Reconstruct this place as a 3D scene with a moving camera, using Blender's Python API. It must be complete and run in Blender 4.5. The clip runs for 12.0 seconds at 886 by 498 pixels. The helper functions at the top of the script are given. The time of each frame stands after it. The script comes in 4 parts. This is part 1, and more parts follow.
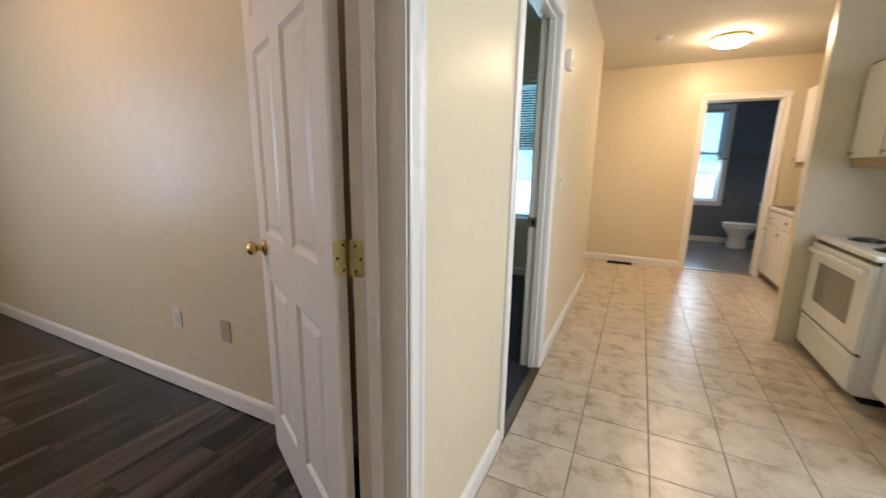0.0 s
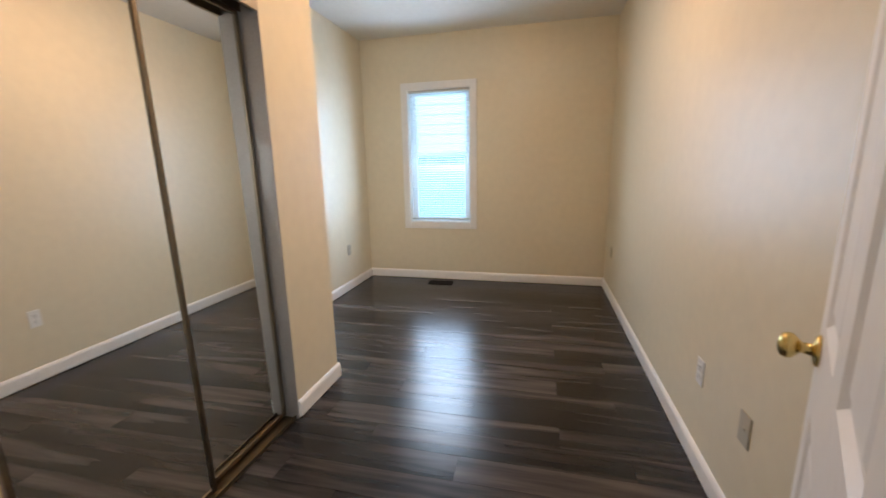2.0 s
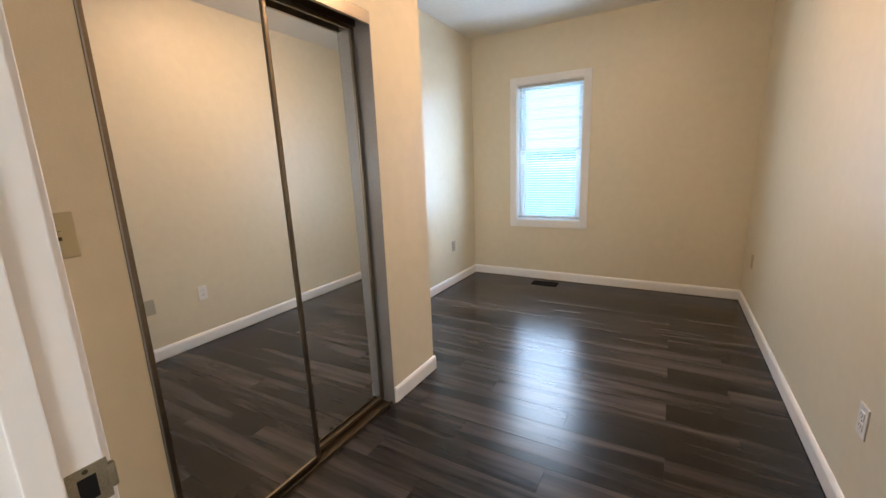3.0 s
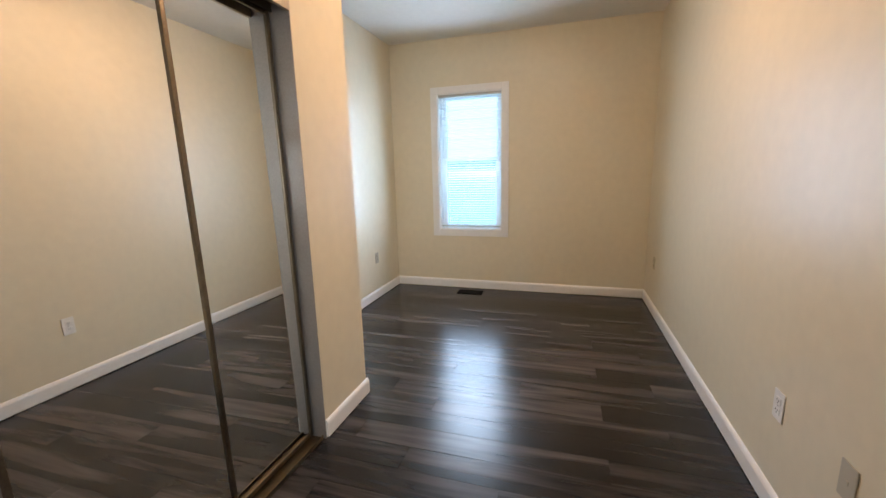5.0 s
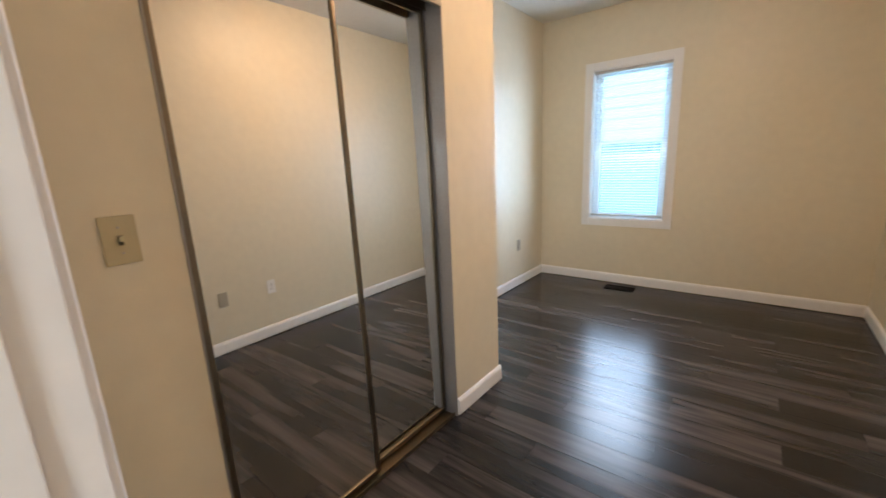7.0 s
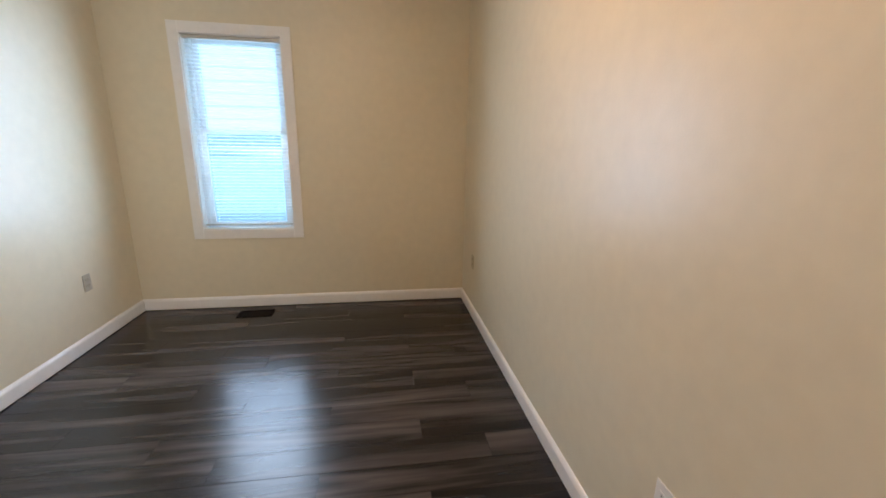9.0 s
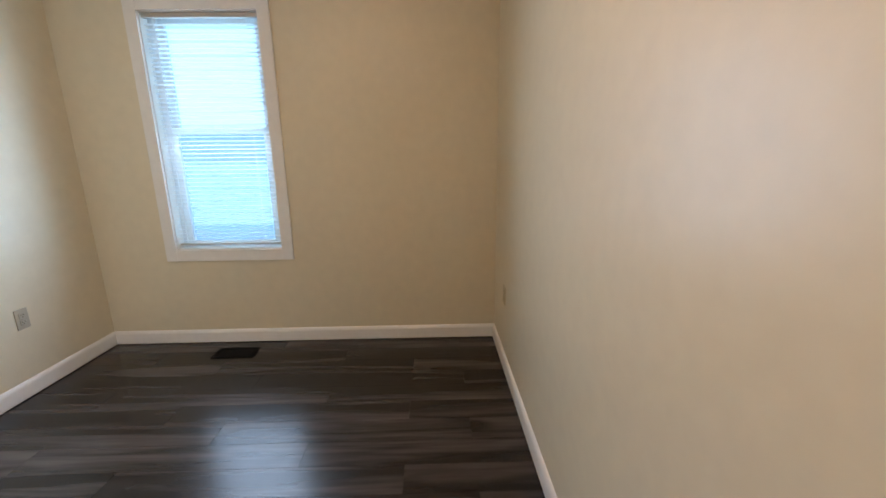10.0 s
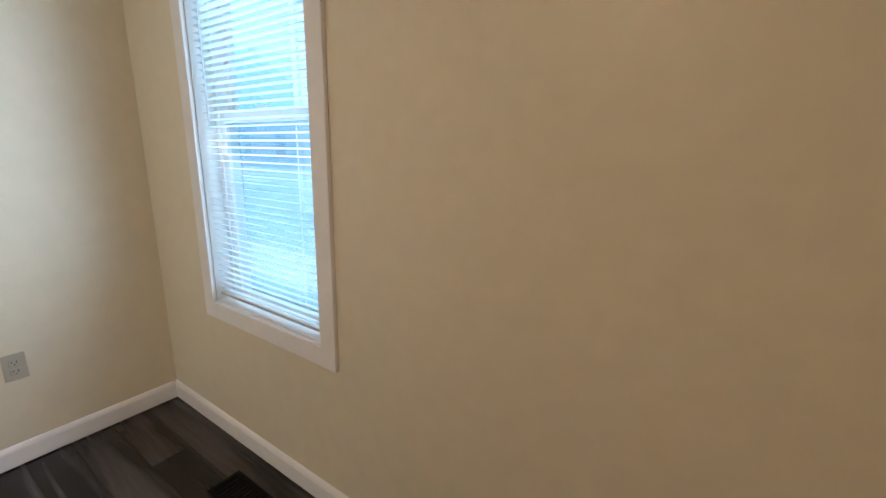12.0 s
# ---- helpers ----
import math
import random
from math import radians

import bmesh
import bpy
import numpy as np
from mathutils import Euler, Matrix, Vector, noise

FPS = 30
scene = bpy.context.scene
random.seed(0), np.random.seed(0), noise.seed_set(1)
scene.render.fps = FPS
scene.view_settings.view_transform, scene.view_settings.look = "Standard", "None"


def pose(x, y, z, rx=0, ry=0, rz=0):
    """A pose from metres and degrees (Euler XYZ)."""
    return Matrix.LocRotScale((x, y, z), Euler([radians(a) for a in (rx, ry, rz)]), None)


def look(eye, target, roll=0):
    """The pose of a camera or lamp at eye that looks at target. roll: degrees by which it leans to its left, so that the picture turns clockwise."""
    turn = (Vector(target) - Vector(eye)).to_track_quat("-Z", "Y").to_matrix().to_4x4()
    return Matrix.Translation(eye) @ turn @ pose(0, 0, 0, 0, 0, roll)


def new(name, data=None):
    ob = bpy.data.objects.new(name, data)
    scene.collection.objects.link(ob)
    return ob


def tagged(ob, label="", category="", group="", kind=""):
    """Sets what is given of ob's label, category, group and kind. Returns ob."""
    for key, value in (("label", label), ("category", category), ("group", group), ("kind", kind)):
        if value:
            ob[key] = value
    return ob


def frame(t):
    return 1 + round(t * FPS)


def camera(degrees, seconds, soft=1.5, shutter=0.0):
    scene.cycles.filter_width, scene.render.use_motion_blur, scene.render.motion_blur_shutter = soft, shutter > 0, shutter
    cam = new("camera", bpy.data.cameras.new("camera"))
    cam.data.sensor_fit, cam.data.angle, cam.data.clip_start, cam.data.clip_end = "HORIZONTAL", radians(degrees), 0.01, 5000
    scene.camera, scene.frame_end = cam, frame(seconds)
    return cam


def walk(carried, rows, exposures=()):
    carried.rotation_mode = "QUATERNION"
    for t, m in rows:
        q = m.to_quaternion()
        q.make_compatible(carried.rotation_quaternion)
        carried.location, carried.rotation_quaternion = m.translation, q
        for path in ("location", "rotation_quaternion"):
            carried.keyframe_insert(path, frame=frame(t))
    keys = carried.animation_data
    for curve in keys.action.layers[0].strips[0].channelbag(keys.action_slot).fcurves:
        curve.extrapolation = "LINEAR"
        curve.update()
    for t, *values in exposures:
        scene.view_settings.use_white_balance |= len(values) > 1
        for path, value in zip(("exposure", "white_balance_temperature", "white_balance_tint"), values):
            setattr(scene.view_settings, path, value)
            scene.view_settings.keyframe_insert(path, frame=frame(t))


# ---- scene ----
cam = camera(96.1, 12.0, shutter=0.25)
PATH = [
    (0, (-1.203, -4.852, 1.259), (0.558, -4.0, 0.843), 0.9),
    (0.5, (-0.997, -4.82, 1.29), (0.471, -3.52, 0.898), 1.1),
    (1, (-0.893, -4.665, 1.279), (0.079, -2.975, 0.832), 0.1),
    (1.5, (-0.821, -4.548, 1.276), (-0.545, -2.614, 0.846), -0.1),
    (2, (-0.693, -4.464, 1.309), (-1.16, -2.562, 0.907), -1.1),
    (2.5, (-0.643, -4.439, 1.319), (-1.505, -2.678, 0.925), -1.6),
    (3, (-0.624, -4.419, 1.33), (-1.601, -2.723, 0.92), -2.1),
    (3.5, (-0.658, -4.396, 1.319), (-1.524, -2.646, 0.887), -1.9),
    (5.5, (-0.804, -4.32, 1.31), (-1.368, -2.436, 0.947), -1.4),
    (6, (-0.79, -4.301, 1.282), (-2.004, -2.76, 0.893), -1.8),
    (6.5, (-0.781, -4.3, 1.307), (-2.175, -2.921, 0.913), -2.7),
    (7, (-0.765, -4.302, 1.339), (-1.981, -2.772, 0.912), -2.6),
    (7.5, (-0.851, -4.193, 1.311), (-1.46, -2.339, 0.874), -1.6),
    (9.5, (-0.599, -3.097, 1.36), (-0.27, -1.185, 0.874), 1.2),
    (10, (-0.422, -2.673, 1.3), (-0.38, -0.728, 0.836), -0.7),
    (10.5, (-0.377, -2.184, 1.346), (-0.583, -0.253, 0.87), -0.6),
    (11, (-0.34, -1.704, 1.363), (-0.887, 0.162, 0.894), -0.6),
    (11.5, (-0.393, -1.267, 1.336), (-1.079, 0.55, 0.858), 1.3),
    (12, (-0.42, -0.833, 1.338), (-1.495, 0.789, 0.878), 1.4),
]
walk(cam, [(t, look(e, g, r)) for t, e, g, r in PATH], exposures=((0.0, 1.10), (1.0, 1.02), (1.5, 1.12), (2.0, 1.40), (7.7, 1.42), (9.3, 1.25), (12.0, 1.14)))

# ---- world, sun, large lights ----
SUN_EL, SUN_AZ = radians(70), radians(215)
world = bpy.data.worlds.new("sky")
scene.world = world
world.use_nodes = True
wn = world.node_tree.nodes
sky = wn.new("ShaderNodeTexSky")
sky.sky_type, sky.sun_disc = "NISHITA", False
sky.sun_elevation, sky.sun_rotation = SUN_EL, SUN_AZ
wn["Background"].inputs["Strength"].default_value = 0.08
world.node_tree.links.new(sky.outputs[0], wn["Background"].inputs["Color"])
sun = new("sun", bpy.data.lights.new("sun", "SUN"))
sun.data.energy, sun.data.angle, sun.data.color = 2.0, radians(0.5), (1.0, 0.95, 0.88)
sun_from = Vector((math.sin(SUN_AZ) * math.cos(SUN_EL), math.cos(SUN_AZ) * math.cos(SUN_EL), math.sin(SUN_EL)))
sun.matrix_world = look(sun_from * 40, (0, 0, 0))


def skylight(name, where, toward, width, height, watts, spread=180.0, color=(0.74, 0.88, 1.0)):
    """Sky light entering at a window's opening."""
    o = new(name, bpy.data.lights.new(name, "AREA"))
    o.data.shape, o.data.size, o.data.size_y = "RECTANGLE", width, height
    o.data.energy, o.data.color, o.data.spread = watts, color, radians(spread)
    o.matrix_world = look(where, Vector(where) + Vector(toward))
    return o


# the sky stands high, so its light falls inwards and down
skylight("bedroom_daylight", (-1.812, 0.006, 1.42), (0, -1, -0.95), 0.66, 1.40, 3.0, 95, (0.68, 0.81, 1.0))
skylight("bedroom_daylight_scattered", (-1.812, 0.003, 1.42), (0, -1, 0), 0.66, 1.40, 9.6, 152, (0.57, 0.73, 1.0))
skylight("bedroom_daylight_on_blind", (-1.812, 0.060, 1.42), (0, -1, 0), 0.60, 1.36, 4.0, 180, (0.46, 0.76, 1.0))
skylight("bedroom_daylight_outer", (-1.812, 0.158, 1.42), (0, -1, 0), 0.66, 1.40, 1.9, 180, (0.24, 0.58, 1.0))
skylight("second_bedroom_daylight", (3.246, -3.48, 1.40), (-1, 0, -0.3), 0.70, 1.40, 4.0, 180)
skylight("second_bedroom_daylight_outer", (3.368, -3.48, 1.40), (-1, 0, 0), 0.70, 1.40, 5.0, 180, (0.26, 0.68, 0.92))
skylight("bathroom_daylight", (7.046, -5.79, 1.46), (-1, 0, -0.3), 0.52, 1.45, 9.0, 180)
skylight("bathroom_daylight_outer", (7.188, -5.79, 1.46), (-1, 0, 0), 0.52, 1.45, 2.2, 180, (0.25, 0.56, 1.0))
skylight("kitchen_daylight", (0.15, -6.68, 1.55), (0, 1, -0.05), 1.0, 1.25, 20, 180, (0.86, 0.92, 1.0))
LAMP_WARM, LAMP_WARMER = (1.0, 0.72, 0.46), (1.0, 0.622, 0.375)
BEDROOM_LAMP, KITCHEN_LAMP = 34.0, 54.0


# ---- materials ----
def mat(name, color, rough=0.5, metal=0.0, vary=0.0, scale=6.0, bump=0.0, bump_scale=60.0, spec=0.5, random_obj=0.0):
    """Paint, metal or plastic: mottled at two scales, with fine relief."""
    m = bpy.data.materials.new(name)
    m.use_nodes = True
    n, l = m.node_tree.nodes, m.node_tree.links
    b = n["Principled BSDF"]
    b.inputs["Roughness"].default_value, b.inputs["Metallic"].default_value = rough, metal
    b.inputs["Base Color"].default_value = (*color, 1)
    b.inputs["Specular IOR Level"].default_value = spec
    tc = n.new("ShaderNodeTexCoord")
    if vary:
        big, fine = n.new("ShaderNodeTexNoise"), n.new("ShaderNodeTexNoise")
        big.inputs["Scale"].default_value, fine.inputs["Scale"].default_value = scale * 0.25, scale * 5
        big.inputs["Detail"].default_value = fine.inputs["Detail"].default_value = 4
        l.new(tc.outputs["Object"], big.inputs["Vector"])
        l.new(tc.outputs["Object"], fine.inputs["Vector"])
        add = n.new("ShaderNodeMath")
        add.operation = "ADD"
        l.new(big.outputs["Fac"], add.inputs[0])
        l.new(fine.outputs["Fac"], add.inputs[1])
        rng = n.new("ShaderNodeMapRange")
        rng.inputs[1].default_value, rng.inputs[2].default_value = 0.7, 1.3
        rng.inputs[3].default_value, rng.inputs[4].default_value = 1 - vary, 1 + vary
        l.new(add.outputs[0], rng.inputs[0])
        mul = n.new("ShaderNodeMix")
        mul.data_type, mul.blend_type = "RGBA", "MULTIPLY"
        mul.inputs[0].default_value = 1
        mul.inputs[6].default_value = (*color, 1)
        l.new(rng.outputs[0], mul.inputs[7])
        l.new(mul.outputs[2], b.inputs["Base Color"])
        rr = n.new("ShaderNodeMapRange")
        rr.inputs[1].default_value, rr.inputs[2].default_value = 0.3, 0.7
        rr.inputs[3].default_value, rr.inputs[4].default_value = max(0, rough - 0.06), min(1, rough + 0.06)
        l.new(big.outputs["Fac"], rr.inputs[0])
        l.new(rr.outputs[0], b.inputs["Roughness"])
    if bump:
        nz, bp = n.new("ShaderNodeTexNoise"), n.new("ShaderNodeBump")
        nz.inputs["Scale"].default_value, nz.inputs["Detail"].default_value = bump_scale, 3
        bp.inputs["Strength"].default_value, bp.inputs["Distance"].default_value = bump, 0.004
        l.new(tc.outputs["Object"], nz.inputs["Vector"])
        l.new(nz.outputs["Fac"], bp.inputs["Height"])
        l.new(bp.outputs[0], b.inputs["Normal"])
    return m


def plank_mat():
    """Dark grey-brown vinyl plank: streaks along the board, tone from board to board."""
    m = bpy.data.materials.new("vinyl_plank")
    m.use_nodes = True
    n, l = m.node_tree.nodes, m.node_tree.links
    b = n["Principled BSDF"]
    tc, oi, mp = n.new("ShaderNodeTexCoord"), n.new("ShaderNodeObjectInfo"), n.new("ShaderNodeMapping")
    comb = n.new("ShaderNodeCombineXYZ")
    m1 = n.new("ShaderNodeMath")
    m1.operation, m1.inputs[1].default_value = "MULTIPLY", 57.0
    l.new(oi.outputs["Random"], m1.inputs[0])
    l.new(m1.outputs[0], comb.inputs[0])
    l.new(m1.outputs[0], comb.inputs[2])
    mp.inputs["Scale"].default_value = (0.8, 10.5, 1)
    l.new(tc.outputs["Object"], mp.inputs["Vector"])
    l.new(comb.outputs[0], mp.inputs["Location"])
    b.inputs["Specular IOR Level"].default_value = 0.34
    streak, grain = n.new("ShaderNodeTexNoise"), n.new("ShaderNodeTexNoise")
    streak.inputs["Scale"].default_value, streak.inputs["Detail"].default_value = 1.0, 3
    streak.inputs["Distortion"].default_value = 0.6
    grain.inputs["Scale"].default_value, grain.inputs["Detail"].default_value = 7.0, 6
    l.new(mp.outputs[0], streak.inputs["Vector"])
    l.new(mp.outputs[0], grain.inputs["Vector"])
    mixf = n.new("ShaderNodeMath")
    mixf.operation, mixf.inputs[1].default_value = "MULTIPLY_ADD", 0.15
    l.new(grain.outputs["Fac"], mixf.inputs[0])
    l.new(streak.outputs["Fac"], mixf.inputs[2])
    tone = n.new("ShaderNodeMath")
    tone.operation, tone.inputs[1].default_value = "MULTIPLY_ADD", 0.14
    l.new(oi.outputs["Random"], tone.inputs[0])
    l.new(mixf.outputs[0], tone.inputs[2])
    ramp = n.new("ShaderNodeValToRGB")
    e = ramp.color_ramp.elements
    e[0].position, e[0].color = 0.40, (0.0056, 0.0044, 0.0040, 1)
    e[1].position, e[1].color = 0.88, (0.092, 0.077, 0.071, 1)
    mid = e.new(0.59)
    mid.color = (0.0190, 0.0157, 0.0146, 1)
    l.new(tone.outputs[0], ramp.inputs[0])
    l.new(ramp.outputs[0], b.inputs["Base Color"])
    rr = n.new("ShaderNodeMapRange")
    rr.inputs[3].default_value, rr.inputs[4].default_value = 0.215, 0.275
    l.new(grain.outputs["Fac"], rr.inputs[0])
    l.new(rr.outputs[0], b.inputs["Roughness"])
    bp = n.new("ShaderNodeBump")
    bp.inputs["Strength"].default_value, bp.inputs["Distance"].default_value = 0.09, 0.002
    l.new(grain.outputs["Fac"], bp.inputs["Height"])
    l.new(bp.outputs[0], b.inputs["Normal"])
    return m


def tile_mat():
    """Beige stone-look vinyl tile with cloudy brown veins."""
    m = bpy.data.materials.new("stone_tile")
    m.use_nodes = True
    n, l = m.node_tree.nodes, m.node_tree.links
    b = n["Principled BSDF"]
    tc, oi = n.new("ShaderNodeTexCoord"), n.new("ShaderNodeObjectInfo")
    vm = n.new("ShaderNodeVectorMath")
    vm.operation = "ADD"
    sc = n.new("ShaderNodeMath")
    sc.operation, sc.inputs[1].default_value = "MULTIPLY", 91.0
    l.new(oi.outputs["Random"], sc.inputs[0])
    l.new(tc.outputs["Object"], vm.inputs[0])
    l.new(sc.outputs[0], vm.inputs[1])
    a, c = n.new("ShaderNodeTexNoise"), n.new("ShaderNodeTexNoise")
    a.inputs["Scale"].default_value, a.inputs["Detail"].default_value, a.inputs["Distortion"].default_value = 9, 7, 0.5
    c.inputs["Scale"].default_value, c.inputs["Detail"].default_value = 45, 3
    l.new(vm.outputs[0], a.inputs["Vector"])
    l.new(vm.outputs[0], c.inputs["Vector"])
    mx = n.new("ShaderNodeMath")
    mx.operation, mx.inputs[1].default_value = "MULTIPLY_ADD", 0.25
    l.new(c.outputs["Fac"], mx.inputs[0])
    l.new(a.outputs["Fac"], mx.inputs[2])
    ramp = n.new("ShaderNodeValToRGB")
    e = ramp.color_ramp.elements
    e[0].position, e[0].color = 0.42, (0.33, 0.255, 0.18, 1)
    e[1].position, e[1].color = 0.78, (0.58, 0.505, 0.405, 1)
    mid = e.new(0.58)
    mid.color = (0.49, 0.415, 0.325, 1)
    l.new(mx.outputs[0], ramp.inputs[0])
    l.new(ramp.outputs[0], b.inputs["Base Color"])
    b.inputs["Roughness"].default_value = 0.3
    bp = n.new("ShaderNodeBump")
    bp.inputs["Strength"].default_value, bp.inputs["Distance"].default_value = 0.1, 0.002
    l.new(a.outputs["Fac"], bp.inputs["Height"])
    l.new(bp.outputs[0], b.inputs["Normal"])
    return m


def glow_mat(name, color, strength):
    m = bpy.data.materials.new(name)
    m.use_nodes = True
    b = m.node_tree.nodes["Principled BSDF"]
    b.inputs["Base Color"].default_value = (0.9, 0.88, 0.82, 1)
    b.inputs["Emission Color"].default_value = (*color, 1)
    b.inputs["Emission Strength"].default_value = strength
    return m


def glass_mat():
    m = bpy.data.materials.new("window_glass")
    m.use_nodes = True
    b = m.node_tree.nodes["Principled BSDF"]
    b.inputs["Base Color"].default_value = (0.80, 0.94, 1.0, 1)
    b.inputs["Roughness"].default_value = 0.0
    b.inputs["IOR"].default_value = 1.45
    b.inputs["Transmission Weight"].default_value = 1.0
    return m


def slat_mat():
    """Thin white vinyl that lets some daylight through."""
    m = bpy.data.materials.new("blind_vinyl")
    m.use_nodes = True
    n, l = m.node_tree.nodes, m.node_tree.links
    b = n["Principled BSDF"]
    b.inputs["Base Color"].default_value = (0.86, 0.87, 0.86, 1)
    b.inputs["Roughness"].default_value = 0.45
    tr, mx = n.new("ShaderNodeBsdfTranslucent"), n.new("ShaderNodeMixShader")
    tr.inputs["Color"].default_value = (0.85, 0.9, 0.95, 1)
    mx.inputs[0].default_value = 0.62
    l.new(b.outputs[0], mx.inputs[1])
    l.new(tr.outputs[0], mx.inputs[2])
    l.new(mx.outputs[0], n["Material Output"].inputs["Surface"])
    return m


def screen_mat():
    """Fine wire mesh: most light passes."""
    m = bpy.data.materials.new("insect_mesh")
    m.use_nodes = True
    n, l = m.node_tree.nodes, m.node_tree.links
    tr, mx = n.new("ShaderNodeBsdfTransparent"), n.new("ShaderNodeMixShader")
    n.remove(n["Principled BSDF"])
    fibre = n.new("ShaderNodeBsdfTranslucent")
    fibre.inputs["Color"].default_value = (0.28, 0.35, 0.43, 1)
    mx.inputs[0].default_value = 0.42
    l.new(tr.outputs[0], mx.inputs[1])
    l.new(fibre.outputs[0], mx.inputs[2])
    l.new(mx.outputs[0], n["Material Output"].inputs["Surface"])
    return m


WALL = mat("cream_wall_paint", (0.705, 0.629, 0.470), 0.38, vary=0.035, scale=3, bump=0.08, bump_scale=140)
CEIL = mat("ceiling_paint", (0.76, 0.73, 0.67), 0.8, vary=0.03, scale=4, bump=0.25, bump_scale=90)
TRIM = mat("white_trim_paint", (0.80, 0.78, 0.75), 0.32, vary=0.03, scale=5, bump=0.05, bump_scale=40)
DOORP = mat("white_door_paint", (0.79, 0.76, 0.73), 0.36, vary=0.03, scale=5, bump=0.08, bump_scale=70)
PLANK = plank_mat()
TILE = tile_mat()
SUBFLOOR = mat("dark_joint", (0.03, 0.026, 0.024), 0.7, vary=0.1)
GROUT = mat("tile_joint", (0.12, 0.095, 0.07), 0.8, vary=0.15, scale=20)
CARPET = mat("dark_carpet", (0.022, 0.023, 0.028), 0.95, vary=0.35, scale=60, bump=0.9, bump_scale=400)
BRASS = mat("polished_brass", (0.66, 0.50, 0.20), 0.24, 1.0, vary=0.12, scale=40)
WORN_BRASS = mat("worn_brass", (0.62, 0.55, 0.30), 0.34, 1.0, vary=0.22, scale=50)
STRIKE = mat("dull_brass_strike", (0.34, 0.30, 0.21), 0.42, 0.9, vary=0.2, scale=60)
SCREW = mat("dark_screw", (0.10, 0.085, 0.05), 0.45, 1.0)
BRONZE = mat("bronze_frame", (0.20, 0.165, 0.12), 0.34, 1.0, vary=0.15, scale=30)
TRACK = mat("worn_bronze_track", (0.15, 0.12, 0.08), 0.5, 1.0, vary=0.25, scale=40)
FASCIA = mat("champagne_metal", (0.50, 0.43, 0.33), 0.35, 1.0, vary=0.08, scale=30)
CHANNEL = mat("dull_bronze_channel", (0.34, 0.32, 0.30), 0.5, 0.6, vary=0.1, scale=30)
STEELY = mat("brushed_jamb_metal", (0.42, 0.40, 0.38), 0.38, 1.0, vary=0.1, scale=30)
MIRROR = mat("mirror_silver", (0.92, 0.92, 0.89), 0.012, 1.0)
ALMOND = mat("almond_plastic", (0.47, 0.40, 0.24), 0.35, vary=0.02)
GREYPLATE = mat("grey_beige_plastic", (0.44, 0.40, 0.31), 0.4, vary=0.02)
DARK = mat("dark_slot", (0.012, 0.011, 0.010), 0.7, spec=0.1)
VENTMETAL = mat("dark_brown_register", (0.006, 0.005, 0.0045), 0.6, 0.0, vary=0.2, scale=40, spec=0.06)
VINYL = mat("white_window_vinyl", (0.82, 0.84, 0.85), 0.35, vary=0.02)
GLASS = glass_mat()
SLAT = slat_mat()
SCREEN = screen_mat()
RAIL = mat("blind_rail", (0.50, 0.47, 0.42), 0.5, vary=0.03)
APPLIANCE = mat("white_enamel", (0.80, 0.81, 0.80), 0.18, vary=0.02)
OVENGLASS = mat("oven_window", (0.22, 0.21, 0.19), 0.12)
BLACK = mat("black_enamel", (0.015, 0.015, 0.016), 0.25)
CABINET = mat("white_cabinet", (0.80, 0.77, 0.73), 0.36, vary=0.03, scale=8)
# tan with the shade under and beside the cabinets put into the colour
SHADE_WOOD = mat("shaded_cabinet_tan", (0.36, 0.27, 0.17), 0.55, vary=0.12, scale=12)
COUNTER = mat("white_laminate", (0.74, 0.71, 0.67), 0.3, vary=0.03)
SINKTOP = mat("brown_laminate", (0.16, 0.11, 0.08), 0.35, vary=0.15, scale=30)
BATHWALL = mat("blue_grey_paint", (0.15, 0.18, 0.215), 0.55, vary=0.04, scale=3, bump=0.1, bump_scale=120)
BATHFLOOR = mat("grey_vinyl_floor", (0.15, 0.145, 0.145), 0.35, vary=0.2, scale=8)
PORCELAIN = mat("white_porcelain", (0.82, 0.82, 0.80), 0.12)
KLAMP = glow_mat("kitchen_lamp_glass", LAMP_WARM, KITCHEN_LAMP)
BLAMP = glow_mat("bedroom_lamp_glass", LAMP_WARMER, BEDROOM_LAMP)
SIDING = mat("white_siding", (0.78, 0.80, 0.80), 0.6, vary=0.04, scale=2)
SIDING_BLUE = mat("pale_blue_siding", (0.42, 0.52, 0.60), 0.6, vary=0.05, scale=2)
ROOFING = mat("grey_shingle", (0.16, 0.165, 0.175), 0.85, vary=0.25, scale=10, bump=0.6, bump_scale=30)
BRICKRED = mat("red_brown_deck", (0.33, 0.14, 0.11), 0.7, vary=0.2, scale=12)
GRASS = mat("lawn", (0.075, 0.12, 0.035), 0.9, vary=0.35, scale=6, bump=0.8, bump_scale=60)
LEAF = mat("tree_leaf", (0.06, 0.13, 0.03), 0.6, vary=0.35, scale=3)
BARK = mat("tree_bark", (0.10, 0.075, 0.055), 0.9, vary=0.3, scale=10, bump=0.6, bump_scale=30)
CONCRETE = mat("pale_concrete", (0.46, 0.45, 0.42), 0.85, vary=0.12, scale=5)


